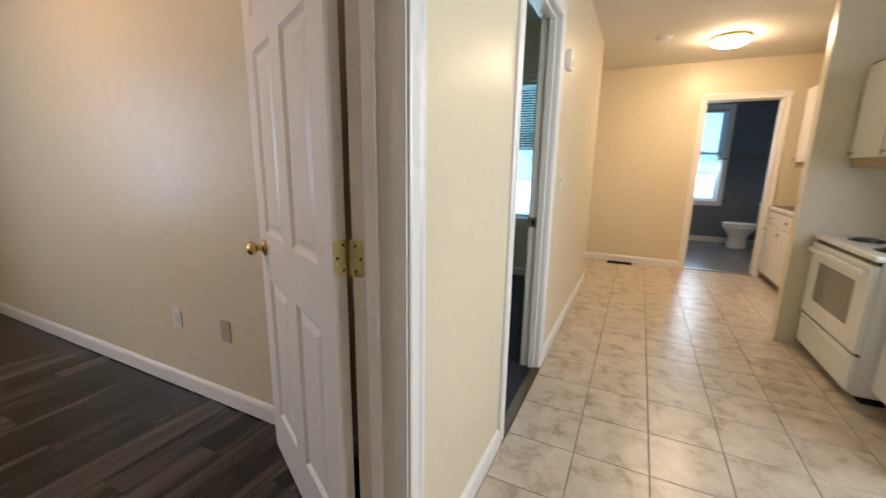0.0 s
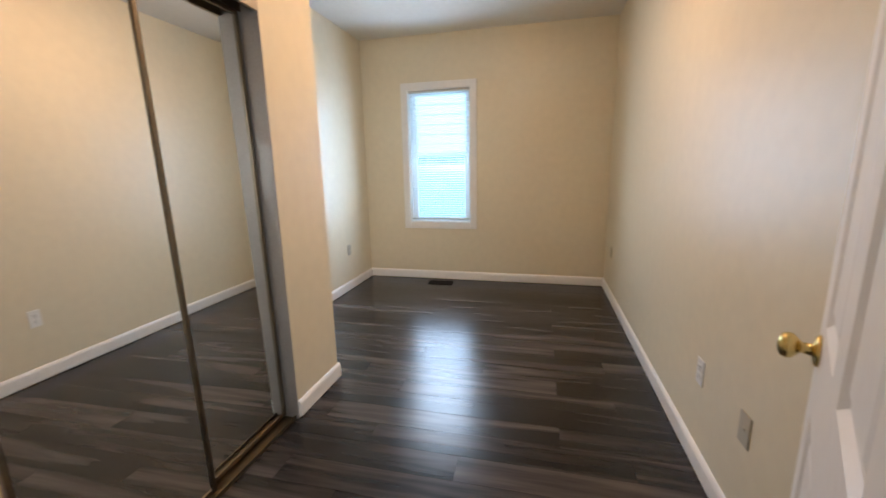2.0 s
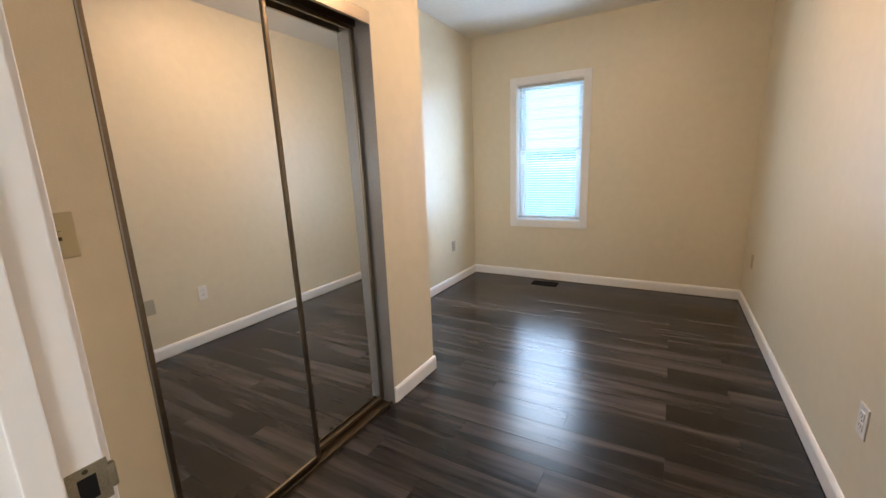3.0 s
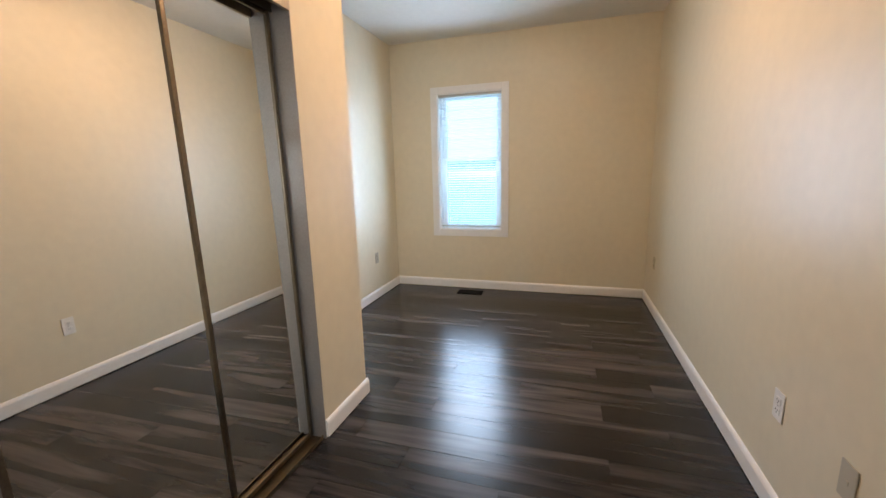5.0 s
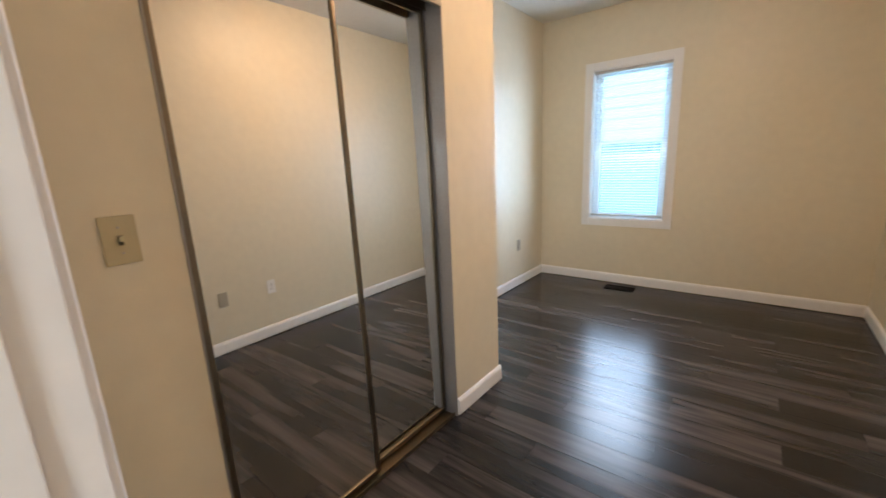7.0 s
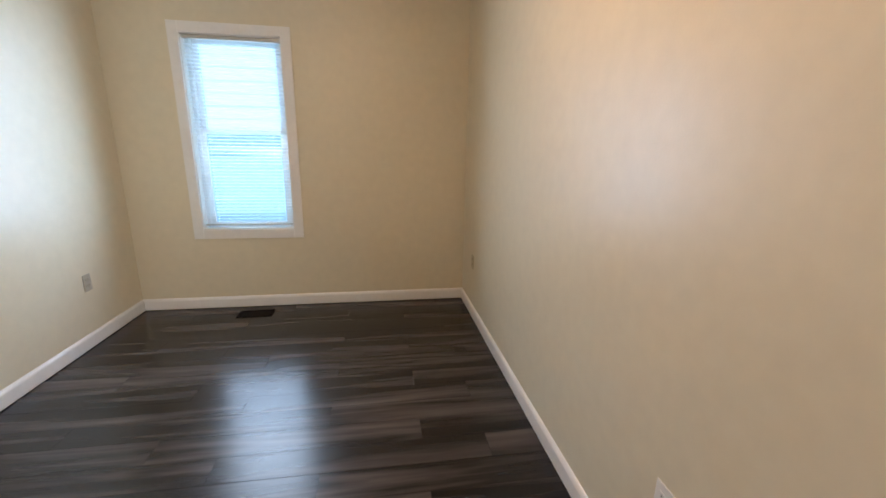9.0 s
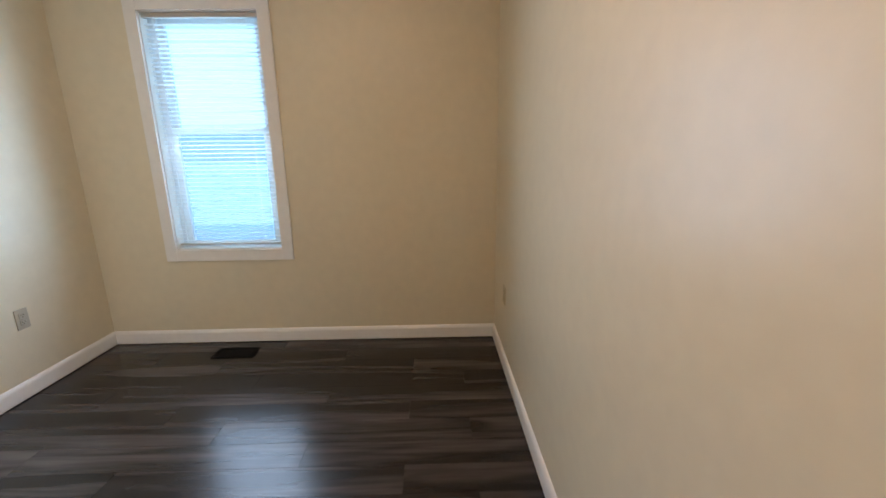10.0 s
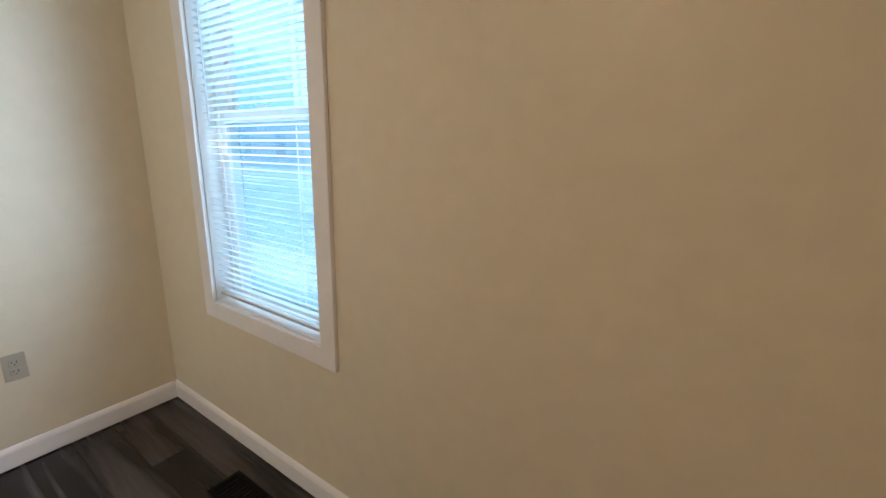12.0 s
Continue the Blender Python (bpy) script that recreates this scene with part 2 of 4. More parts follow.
# ---- builders ----
def box(bm, x0, x1, y0, y1, z0, z1, bevel=0.0):
    r = bmesh.ops.create_cube(bm, size=1.0)
    vs = r["verts"]
    for v in vs:
        v.co = Vector((x0 + (v.co.x + 0.5) * (x1 - x0), y0 + (v.co.y + 0.5) * (y1 - y0), z0 + (v.co.z + 0.5) * (z1 - z0)))
    if bevel:
        es = list({e for v in vs for e in v.link_edges})
        bmesh.ops.bevel(bm, geom=es, offset=bevel, segments=2, profile=0.7, affect="EDGES")
    return bm


def boxed(*a, bevel=0.0):
    return box(bmesh.new(), *a, bevel=bevel)


def lathe(bm, profile, steps=32, m=None):
    """A turned shape round z from (radius, height) pairs."""
    rings = []
    for r, z in profile:
        if r < 1e-5:
            rings.append([bm.verts.new((0, 0, z))])
        else:
            rings.append([bm.verts.new((r * math.cos(2 * math.pi * i / steps), r * math.sin(2 * math.pi * i / steps), z)) for i in range(steps)])
    fresh = [v for ring in rings for v in ring]
    for a, b in zip(rings, rings[1:]):
        for i in range(steps):
            j = (i + 1) % steps
            if len(a) == 1 and len(b) > 1:
                bm.faces.new((a[0], b[j], b[i]))
            elif len(b) == 1 and len(a) > 1:
                bm.faces.new((a[i], a[j], b[0]))
            elif len(a) > 1:
                bm.faces.new((a[i], a[j], b[j], b[i]))
    if m is not None:
        for v in fresh:
            v.co = m @ v.co
    bmesh.ops.recalc_face_normals(bm, faces=bm.faces[:])
    return bm


def sweep(bm, profile, p0, p1, out, up=(0, 0, 1)):
    """A straight moulding: profile of (out, up) pairs, run from p0 to p1."""
    out, up = Vector(out), Vector(up)
    ends = [[bm.verts.new(Vector(p) + out * a + up * b) for a, b in profile] for p in (p0, p1)]
    k = len(profile)
    for i in range(k):
        j = (i + 1) % k
        bm.faces.new((ends[0][i], ends[0][j], ends[1][j], ends[1][i]))
    bm.faces.new(ends[0])
    bm.faces.new(list(reversed(ends[1])))
    bmesh.ops.recalc_face_normals(bm, faces=bm.faces[:])
    return bm


def mesh_ob(name, bm, material, smooth=False):
    me = bpy.data.meshes.new(name)
    bm.to_mesh(me)
    bm.free()
    me.materials.append(material)
    if smooth:
        for p in me.polygons:
            p.use_smooth = True
    return new(name, me)


def part(name, bm, material, parent, label="", smooth=False, m=None):
    ob = mesh_ob(name, bm, material, smooth)
    ob.parent = parent
    if m is not None:
        ob.matrix_basis = m
    return tagged(ob, label)


def thing(name, m, label, category, group="", kind=""):
    ob = new(name)
    ob.matrix_basis = m
    ob.empty_display_size = 0.1
    return tagged(ob, label, category, group, kind)


def structure(name, bm, material, label, category="", smooth=False):
    return tagged(mesh_ob(name, bm, material, smooth), label, category or name.split("_")[0], kind="structure")


def wall(name, axis, p0, p1, a0, a1, z0, z1, holes, material, label):
    """A wall p0..p1 thick across `axis`, with openings (a0, a1, z0, z1) cut right through."""
    av = sorted({a0, a1, *[h[0] for h in holes], *[h[1] for h in holes]})
    zv = sorted({z0, z1, *[h[2] for h in holes], *[h[3] for h in holes]})
    bm = bmesh.new()
    cache = {}

    def vert(p, a, z):
        co = (p, a, z) if axis == "x" else (a, p, z)
        if co not in cache:
            cache[co] = bm.verts.new(co)
        return cache[co]

    def solid(i, k):
        if not (0 <= i < len(av) - 1 and 0 <= k < len(zv) - 1):
            return False
        ca, cz = (av[i] + av[i + 1]) / 2, (zv[k] + zv[k + 1]) / 2
        return not any(h[0] < ca < h[1] and h[2] < cz < h[3] for h in holes)

    for i in range(len(av) - 1):
        for k in range(len(zv) - 1):
            if not solid(i, k):
                continue
            A, B, C, D = av[i], av[i + 1], zv[k], zv[k + 1]
            for p in (p0, p1):
                bm.faces.new([vert(p, A, C), vert(p, B, C), vert(p, B, D), vert(p, A, D)])
            for (di, dk), (u, v) in (((-1, 0), ((A, C), (A, D))), ((1, 0), ((B, C), (B, D))), ((0, -1), ((A, C), (B, C))), ((0, 1), ((A, D), (B, D)))):
                if not solid(i + di, k + dk):
                    bm.faces.new([vert(p0, *u), vert(p1, *u), vert(p1, *v), vert(p0, *v)])
    bmesh.ops.recalc_face_normals(bm, faces=bm.faces[:])
    return structure(name, bm, material, label, "wall")


# ---- plan ----
XL, XC = -2.705, -1.917            # bedroom's outer side wall, closet front
YC = -2.356                        # closet's free corner
YS, YK = -4.245, -4.392            # door wall: bedroom face, kitchen face
CEIL_B, CEIL_K = 2.707, 2.47
CL0, CL1, CLZ = -3.925, -2.79, 2.05   # closet opening
WX0, WX1, WZ0, WZ1 = -2.17, -1.455, 0.68, 2.155   # bedroom window opening
DX0, DX1, DZ = -1.268, -0.447, 2.045  # bedroom door, clear of the jambs
EX0, EX1 = 0.42, 1.14               # second door
KX0, KX1, KY0 = -4.2, 4.60, -6.66   # kitchen
BY0, BY1, BZ = -6.186, -5.472, 2.035   # bathroom door
AX, AY = 3.37, -4.02                 # alcove past the second bedroom
RX1, RY1 = 3.25, -1.2                # second bedroom

wall("wall_north", "y", 0.0, 0.16, XL - 0.12, 0.12, 0, CEIL_B, [(WX0, WX1, WZ0, WZ1)], WALL, "cream painted bedroom wall with one window")
wall("wall_east", "x", 0.0, 0.12, YS, 0.0, 0, CEIL_B, [], WALL, "plain cream painted bedroom side wall")
wall("wall_west", "x", XL - 0.12, XL, YS, 0.0, 0, CEIL_B, [], WALL, "cream painted bedroom wall beside the closet")
wall("wall_south", "y", YK, YS, KX0 - 0.12, 0.12, 0, CEIL_B, [(DX0 - 0.02, DX1 + 0.02, 0, DZ + 0.02)], WALL, "cream painted partition with the bedroom doorway")
YT = -4.290                        # thinner partition of the second bedroom
wall("wall_second_south", "y", YK, YT, 0.12, AX, 0, CEIL_B, [(EX0 - 0.02, EX1 + 0.02, 0, 2.05)], WALL, "cream painted partition with a doorway")
wall("wall_closet_front", "x", XC - 0.14, XC, YS, YC, 0, CEIL_B, [(CL0, CL1, 0, CLZ)], WALL, "cream painted closet front wall")
wall("wall_closet_end", "y", YC - 0.10, YC, XL, XC - 0.14, 0, CEIL_B, [], WALL, "cream painted end wall of the closet")
structure("ceiling_bedroom", boxed(XL, 0, YS, 0, CEIL_B, CEIL_B + 0.12), CEIL, "off-white textured bedroom ceiling", "ceiling")

# kitchen shell
wall("wall_kitchen_south", "y", KY0 - 0.14, KY0, KX0 - 0.12, KX1 + 0.12, 0, CEIL_K, [(-0.40, 0.70, 0.9, 2.2)], WALL, "cream painted kitchen wall behind the stove")
wall("wall_kitchen_west", "x", KX0 - 0.12, KX0, KY0, YK, 0, CEIL_K, [], WALL, "plain cream kitchen wall")
wall("wall_kitchen_east", "x", KX1, KX1 + 0.12, KY0, AY, 0, CEIL_K, [(BY0 - 0.02, BY1 + 0.02, 0, BZ + 0.02)], WALL, "cream kitchen wall with the bathroom doorway")
wall("wall_alcove", "y", AY, AY + 0.12, AX, KX1 + 0.12, 0, CEIL_K, [], WALL, "plain cream alcove wall")
wall("wall_stub", "x", 2.40, 2.50, KY0, -5.88, 0, CEIL_K, [], WALL, "short cream partition beside the stove")
structure("ceiling_kitchen", box(boxed(KX0, AX, KY0, YK, CEIL_K, CEIL_K + 0.1), AX, KX1, KY0, AY, CEIL_K, CEIL_K + 0.1), CEIL, "off-white kitchen ceiling", "ceiling")

# second bedroom shell
RW = (-3.86, -3.10, 0.66, 2.14)
wall("wall_second_east", "x", RX1, AX, YT, RY1 + 0.12, 0, CEIL_B, [RW], WALL, "cream wall of the second bedroom with a window")
wall("wall_second_north", "y", RY1, RY1 + 0.12, 0.12, RX1, 0, CEIL_B, [], WALL, "plain cream wall of the second bedroom")
structure("ceiling_second", boxed(0.12, RX1, YT, RY1, CEIL_B, CEIL_B + 0.12), CEIL, "off-white ceiling of the second bedroom", "ceiling")
structure("floor_second", boxed(0.12, RX1, YK + 0.03, RY1, -0.10, 0.005), CARPET, "dark charcoal carpet", "floor")

# bathroom shell
BX1 = 7.05
BWIN = (-6.08, -5.50, 0.70, 2.23)
wall("wall_bath_east", "x", BX1, BX1 + 0.14, -6.9, -4.9, 0, CEIL_K, [BWIN], BATHWALL, "blue-grey bathroom wall with a window")
wall("wall_bath_north", "y", -4.9, -4.78, KX1 + 0.12, BX1 + 0.14, 0, CEIL_K, [], BATHWALL, "plain blue-grey bathroom wall")
wall("wall_bath_south", "y", -7.02, -6.9, KX1 + 0.12, BX1 + 0.14, 0, CEIL_K, [], BATHWALL, "plain blue-grey bathroom wall")
wall("wall_bath_west", "x", KX1 + 0.122, KX1 + 0.135, -6.9, -4.9, 0, CEIL_K, [(BY0 - 0.02, BY1 + 0.02, 0, BZ + 0.02)], BATHWALL, "blue-grey inner face of the doorway wall")
structure("ceiling_bath", boxed(KX1 + 0.12, BX1, -6.9, -4.9, CEIL_K, CEIL_K + 0.1), CEIL, "off-white bathroom ceiling", "ceiling")
structure("floor_bath", boxed(KX1 + 0.06, BX1, -6.9, -4.9, -0.10, 0.002), BATHFLOOR, "grey vinyl bathroom floor", "floor")

# ---- skirting, casings, jambs ----
BASE = [(0, 0), (0.014, 0), (0.014, 0.070), (0.011, 0.080), (0.006, 0.088), (0.0, 0.092)]


def skirting(p0, p1, out, label="white painted baseboard", lift=0.0):
    p0, p1 = Vector(p0) + Vector((0, 0, lift)), Vector(p1) + Vector((0, 0, lift))
    return structure("baseboard", sweep(bmesh.new(), BASE, p0, p1, out), TRIM, label, "baseboard")


GAP = 0.011                        # dark joint between planks and skirting
skirting((XL, 0, 0), (0, 0, 0), (0, -1, 0), lift=GAP)
skirting((0, -0.014, 0), (0, YS, 0), (-1, 0, 0), lift=GAP)
skirting((XL, YC, 0), (XL, -0.014, 0), (1, 0, 0), lift=GAP)
skirting((XL + 0.014, YC, 0), (XC, YC, 0), (0, 1, 0), lift=GAP)
skirting((XC, YC + 0.014, 0), (XC, CL1 + 0.004, 0), (1, 0, 0), lift=GAP)
skirting((XC, CL0 - 0.004, 0), (XC, YS, 0), (1, 0, 0), lift=GAP)
skirting((DX1 + 0.077, YS, 0), (-0.014, YS, 0), (0, 1, 0), lift=GAP)
skirting((DX1 + 0.077, YK, 0), (EX0 - 0.077, YK, 0), (0, -1, 0))
skirting((EX1 + 0.077, YK, 0), (AX, YK, 0), (0, -1, 0))
skirting((AX, YK - 0.014, 0), (AX, AY, 0), (1, 0, 0))
skirting((KX1, AY, 0), (KX1, BY1 + 0.077, 0), (-1, 0, 0))
skirting((BX1, -6.9, 0), (BX1, -4.9, 0), (-1, 0, 0))
skirting((RX1, YS, 0), (RX1, RY1, 0), (-1, 0, 0))

CASE = [(0, 0), (0.009, 0), (0.012, 0.006), (0.009, 0.014), (0.010, 0.041), (0.015, 0.050), (0.015, 0.063), (0.009, 0.070), (0, 0.070)]


def door_frame(name, axis, f0, f1, a0, a1, z1, label, sides=(True, True)):
    """Jambs, stops and casings of a doorway whose wall runs from f0 to f1 across `axis`."""
    fr = thing(name, Matrix.Identity(4), label, "door frame", kind="structure")

    def P(p, a, z):
        return (p, a, z) if axis == "x" else (a, p, z)

    def bx(p0, p1, q0, q1, z0, z1_, bevel=0.002):
        return boxed(p0, p1, q0, q1, z0, z1_, bevel=bevel) if axis == "x" else boxed(q0, q1, p0, p1, z0, z1_, bevel=bevel)

    part("jamb", bx(f0 - 0.002, f1 + 0.002, a0 - 0.018, a0, 0, z1), TRIM, fr)
    part("jamb", bx(f0 - 0.002, f1 + 0.002, a1, a1 + 0.018, 0, z1), TRIM, fr)
    part("head_jamb", bx(f0 - 0.002, f1 + 0.002, a0 - 0.018, a1 + 0.018, z1, z1 + 0.018), TRIM, fr)
    s = f1 - 0.043
    part("door_stop", bx(s - 0.034, s, a0, a0 + 0.011, 0, z1), TRIM, fr)
    part("door_stop", bx(s - 0.034, s, a1 - 0.011, a1, 0, z1), TRIM, fr)
    part("door_stop", bx(s - 0.034, s, a0 + 0.011, a1 - 0.011, z1 - 0.011, z1), TRIM, fr)
    for use, p, o in ((sides[0], f0, -1), (sides[1], f1, 1)):
        if not use:
            continue
        out = P(o, 0, 0)
        part("casing", sweep(bmesh.new(), CASE, P(p, a0 - 0.006, 0), P(p, a0 - 0.006, z1 + 0.006), out, P(0, -1, 0)), TRIM, fr)
        part("casing", sweep(bmesh.new(), CASE, P(p, a1 + 0.006, 0), P(p, a1 + 0.006, z1 + 0.006), out, P(0, 1, 0)), TRIM, fr)
        part("head_casing", sweep(bmesh.new(), CASE, P(p, a0 - 0.076, z1 + 0.006), P(p, a1 + 0.076, z1 + 0.006), out, (0, 0, 1)), TRIM, fr)
    return fr


frame_1 = door_frame("door_frame_1", "y", YK, YS, DX0, DX1, DZ, "white painted bedroom door frame with casings")
frame_2 = door_frame("door_frame_2", "y", YK, YT, EX0, EX1, 2.03, "white painted door frame of the second bedroom")
frame_3 = door_frame("door_frame_3", "x", KX1, KX1 + 0.135, BY0, BY1, BZ, "white painted bathroom door frame")
part("threshold", boxed(KX1 - 0.01, KX1 + 0.07, BY0, BY1, 0.002, 0.012, bevel=0.003), STEELY, frame_3, "pale metal threshold strip")
part("threshold", boxed(EX0, EX1, YK - 0.015, YK + 0.035, 0.006, 0.011, bevel=0.002), TRACK, frame_2, "metal carpet strip")
part("threshold", boxed(DX0, DX1, YK - 0.012, YK + 0.03, 0.004, 0.009, bevel=0.002), TRACK, frame_1, "metal threshold strip")
# strike plates
for fr, xs, o, ys in ((frame_1, DX0, 1, YS), (frame_2, EX1, -1, YT)):
    bm = boxed(min(xs, xs + 0.002 * o), max(xs, xs + 0.002 * o), ys - 0.040, ys + 0.004, 0.90, 0.96)
    st = part("strike_plate", bm, STRIKE, fr, "dull brass strike plate")
    part("lip", boxed(min(xs, xs - 0.006 * o), max(xs, xs + 0.003 * o), ys + 0.002, ys + 0.012, 0.912, 0.948, bevel=0.003), STRIKE, st)
    for zz in (0.906, 0.954):
        part("screw", lathe(bmesh.new(), [(0, 0), (0.0035, 0), (0.003, 0.001), (0, 0.0012)], 10, Matrix.Translation((xs + 0.002 * o, ys - 0.020, zz)) @ Matrix.Rotation(radians(90 * o), 4, "Y")), SCREW, st)
    part("latch_hole", boxed(min(xs, xs + 0.003 * o), max(xs, xs + 0.003 * o), ys - 0.030, ys - 0.010, 0.912, 0.946), DARK, st)


# ---- bedroom door ----
def panel_door(m, width, height):
    """A six-panel door; x runs from the hinges to the latch, y through its thickness."""
    d = thing("door_1", m, "white six-panel bedroom door standing wide open", "door", kind="structure")
    th = 0.035
    st, mid = 0.11, 0.105
    pw = (width - 2 * st - mid) / 2
    cols = ((st, st + pw), (st + pw + mid, width - st))
    rows = ((0.20, 0.80), (0.98, 1.62), (1.72, height - 0.11))
    xs = sorted({0, width, *[v for c in cols for v in c]})
    zs = sorted({0, height, *[v for r in rows for v in r]})
    bm = bmesh.new()
    for y, s in ((0.0, 1), (th, -1)):
        for i in range(len(xs) - 1):
            for k in range(len(zs) - 1):
                a, b, c, e = xs[i], xs[i + 1], zs[k], zs[k + 1]
                is_panel = any(abs(a - q[0]) < 1e-6 and abs(b - q[1]) < 1e-6 for q in cols) and any(abs(c - q[0]) < 1e-6 and abs(e - q[1]) < 1e-6 for q in rows)
                if not is_panel:
                    bm.faces.new([bm.verts.new(p) for p in ((a, y, c), (b, y, c), (b, y, e), (a, y, e))])
                    continue
                rings = []
                for ins, dep in ((0, 0), (0.014, 0.010), (0.024, 0.011), (0.048, 0.003)):
                    rings.append([bm.verts.new(p) for p in ((a + ins, y + s * dep, c + ins), (b - ins, y + s * dep, c + ins), (b - ins, y + s * dep, e - ins), (a + ins, y + s * dep, e - ins))])
                for r0, r1 in zip(rings, rings[1:]):
                    for j in range(4):
                        bm.faces.new((r0[j], r0[(j + 1) % 4], r1[(j + 1) % 4], r1[j]))
                bm.faces.new(rings[-1])
    for q in (((0, 0, 0), (0, th, 0), (0, th, height), (0, 0, height)), ((width, 0, 0), (width, th, 0), (width, th, height), (width, 0, height)),
              ((0, 0, 0), (width, 0, 0), (width, th, 0), (0, th, 0)), ((0, 0, height), (width, 0, height), (width, th, height), (0, th, height))):
        bm.faces.new([bm.verts.new(p) for p in q])
    bmesh.ops.remove_doubles(bm, verts=bm.verts[:], dist=1e-5)
    bmesh.ops.recalc_face_normals(bm, faces=bm.faces[:])
    leaf = part("leaf", bm, DOORP, d)
    for o in (-1, 1):
        y = 0 if o < 0 else th
        m2 = Matrix.Translation((width - 0.076, y, 0.92)) @ Matrix.Rotation(radians(90 if o < 0 else -90), 4, "X")
        part("door_knob", lathe(bmesh.new(), [(0.0, 0), (0.032, 0), (0.033, 0.004), (0.027, 0.009), (0.013, 0.012), (0.011, 0.028), (0.018, 0.034), (0.026, 0.042), (0.0275, 0.052), (0.023, 0.061), (0.012, 0.066), (0, 0.067)], 28, m2), BRASS, d, "polished brass door knob", smooth=True)
    lp = part("latch_plate", boxed(width, width + 0.0015, 0.005, 0.030, 0.892, 0.948), BRASS, d, "brass latch plate")
    part("latch_bolt", boxed(width, width + 0.010, 0.011, 0.024, 0.91, 0.93, bevel=0.003), BRASS, lp)
    return d


PIN = (-0.447, -4.238)
OPEN = 118.0
hinge_turn = Matrix.Translation((PIN[0], PIN[1], 0.012)) @ Matrix.Rotation(radians(180 - OPEN), 4, "Z")
door_1 = panel_door(hinge_turn @ Matrix.Translation((0.016, 0.007, 0)), 0.800, 2.022)


def hinge(z):
    """A butt hinge: one plate on the jamb, one on the door's edge, a knuckle between them."""
    h = thing("hinge", Matrix.Translation((PIN[0], PIN[1], z)), "worn brass butt hinge with round corners", "hinge", "hinges of the bedroom door")

    def plate(m):
        bm = bmesh.new()
        w, ht, r = 0.036, 0.046, 0.012
        pts = [(0, -ht), (w - r, -ht)] + [(w - r + r * math.sin(a), -ht + r - r * math.cos(a)) for a in (0.4, 0.8, 1.2, 1.57)] + [(w - r + r * math.cos(a), ht - r + r * math.sin(a)) for a in (0, 0.4, 0.8, 1.2, 1.57)] + [(0, ht)]
        lo = [bm.verts.new(m @ Vector((x, 0, y))) for x, y in pts]
        hi = [bm.verts.new(m @ Vector((x, 0.002, y))) for x, y in pts]
        bm.faces.new(lo)
        bm.faces.new(hi)
        for i in range(len(pts)):
            j = (i + 1) % len(pts)
            bm.faces.new((lo[i], lo[j], hi[j], hi[i]))
        bmesh.ops.recalc_face_normals(bm, faces=bm.faces[:])
        return bm

    door_m = Matrix.Rotation(radians(180 - OPEN), 4, "Z") @ Matrix.Translation((0.0155, 0.003, 0)) @ Matrix.Rotation(radians(90), 4, "Z")
    jamb_m = Matrix.Translation((0.0005, -0.002, 0)) @ Matrix.Rotation(radians(-90), 4, "Z") @ Matrix.Diagonal((1, -1, 1, 1))
    for m, s in ((door_m, 1), (jamb_m, 1)):
        p = part("plate", plate(m), WORN_BRASS, h)
        for x, zz in ((0.012, 0.032), (0.027, 0.0), (0.012, -0.032)):
            part("screw", lathe(bmesh.new(), [(0, 0.0), (0.0042, 0.0), (0.0036, 0.0012), (0, 0.0014)], 10, m @ Matrix.Translation((x, 0.002, zz)) @ Matrix.Rotation(radians(-90), 4, "X")), SCREW, p)
    for k in range(5):
        z0 = -0.046 + k * 0.0186
        part("knuckle", lathe(bmesh.new(), [(0, z0), (0.0055, z0), (0.0055, z0 + 0.0176), (0, z0 + 0.0176)], 14), WORN_BRASS, h, smooth=False)
    return h


for hz in (0.26, 1.031, 1.80):
    hinge(hz)


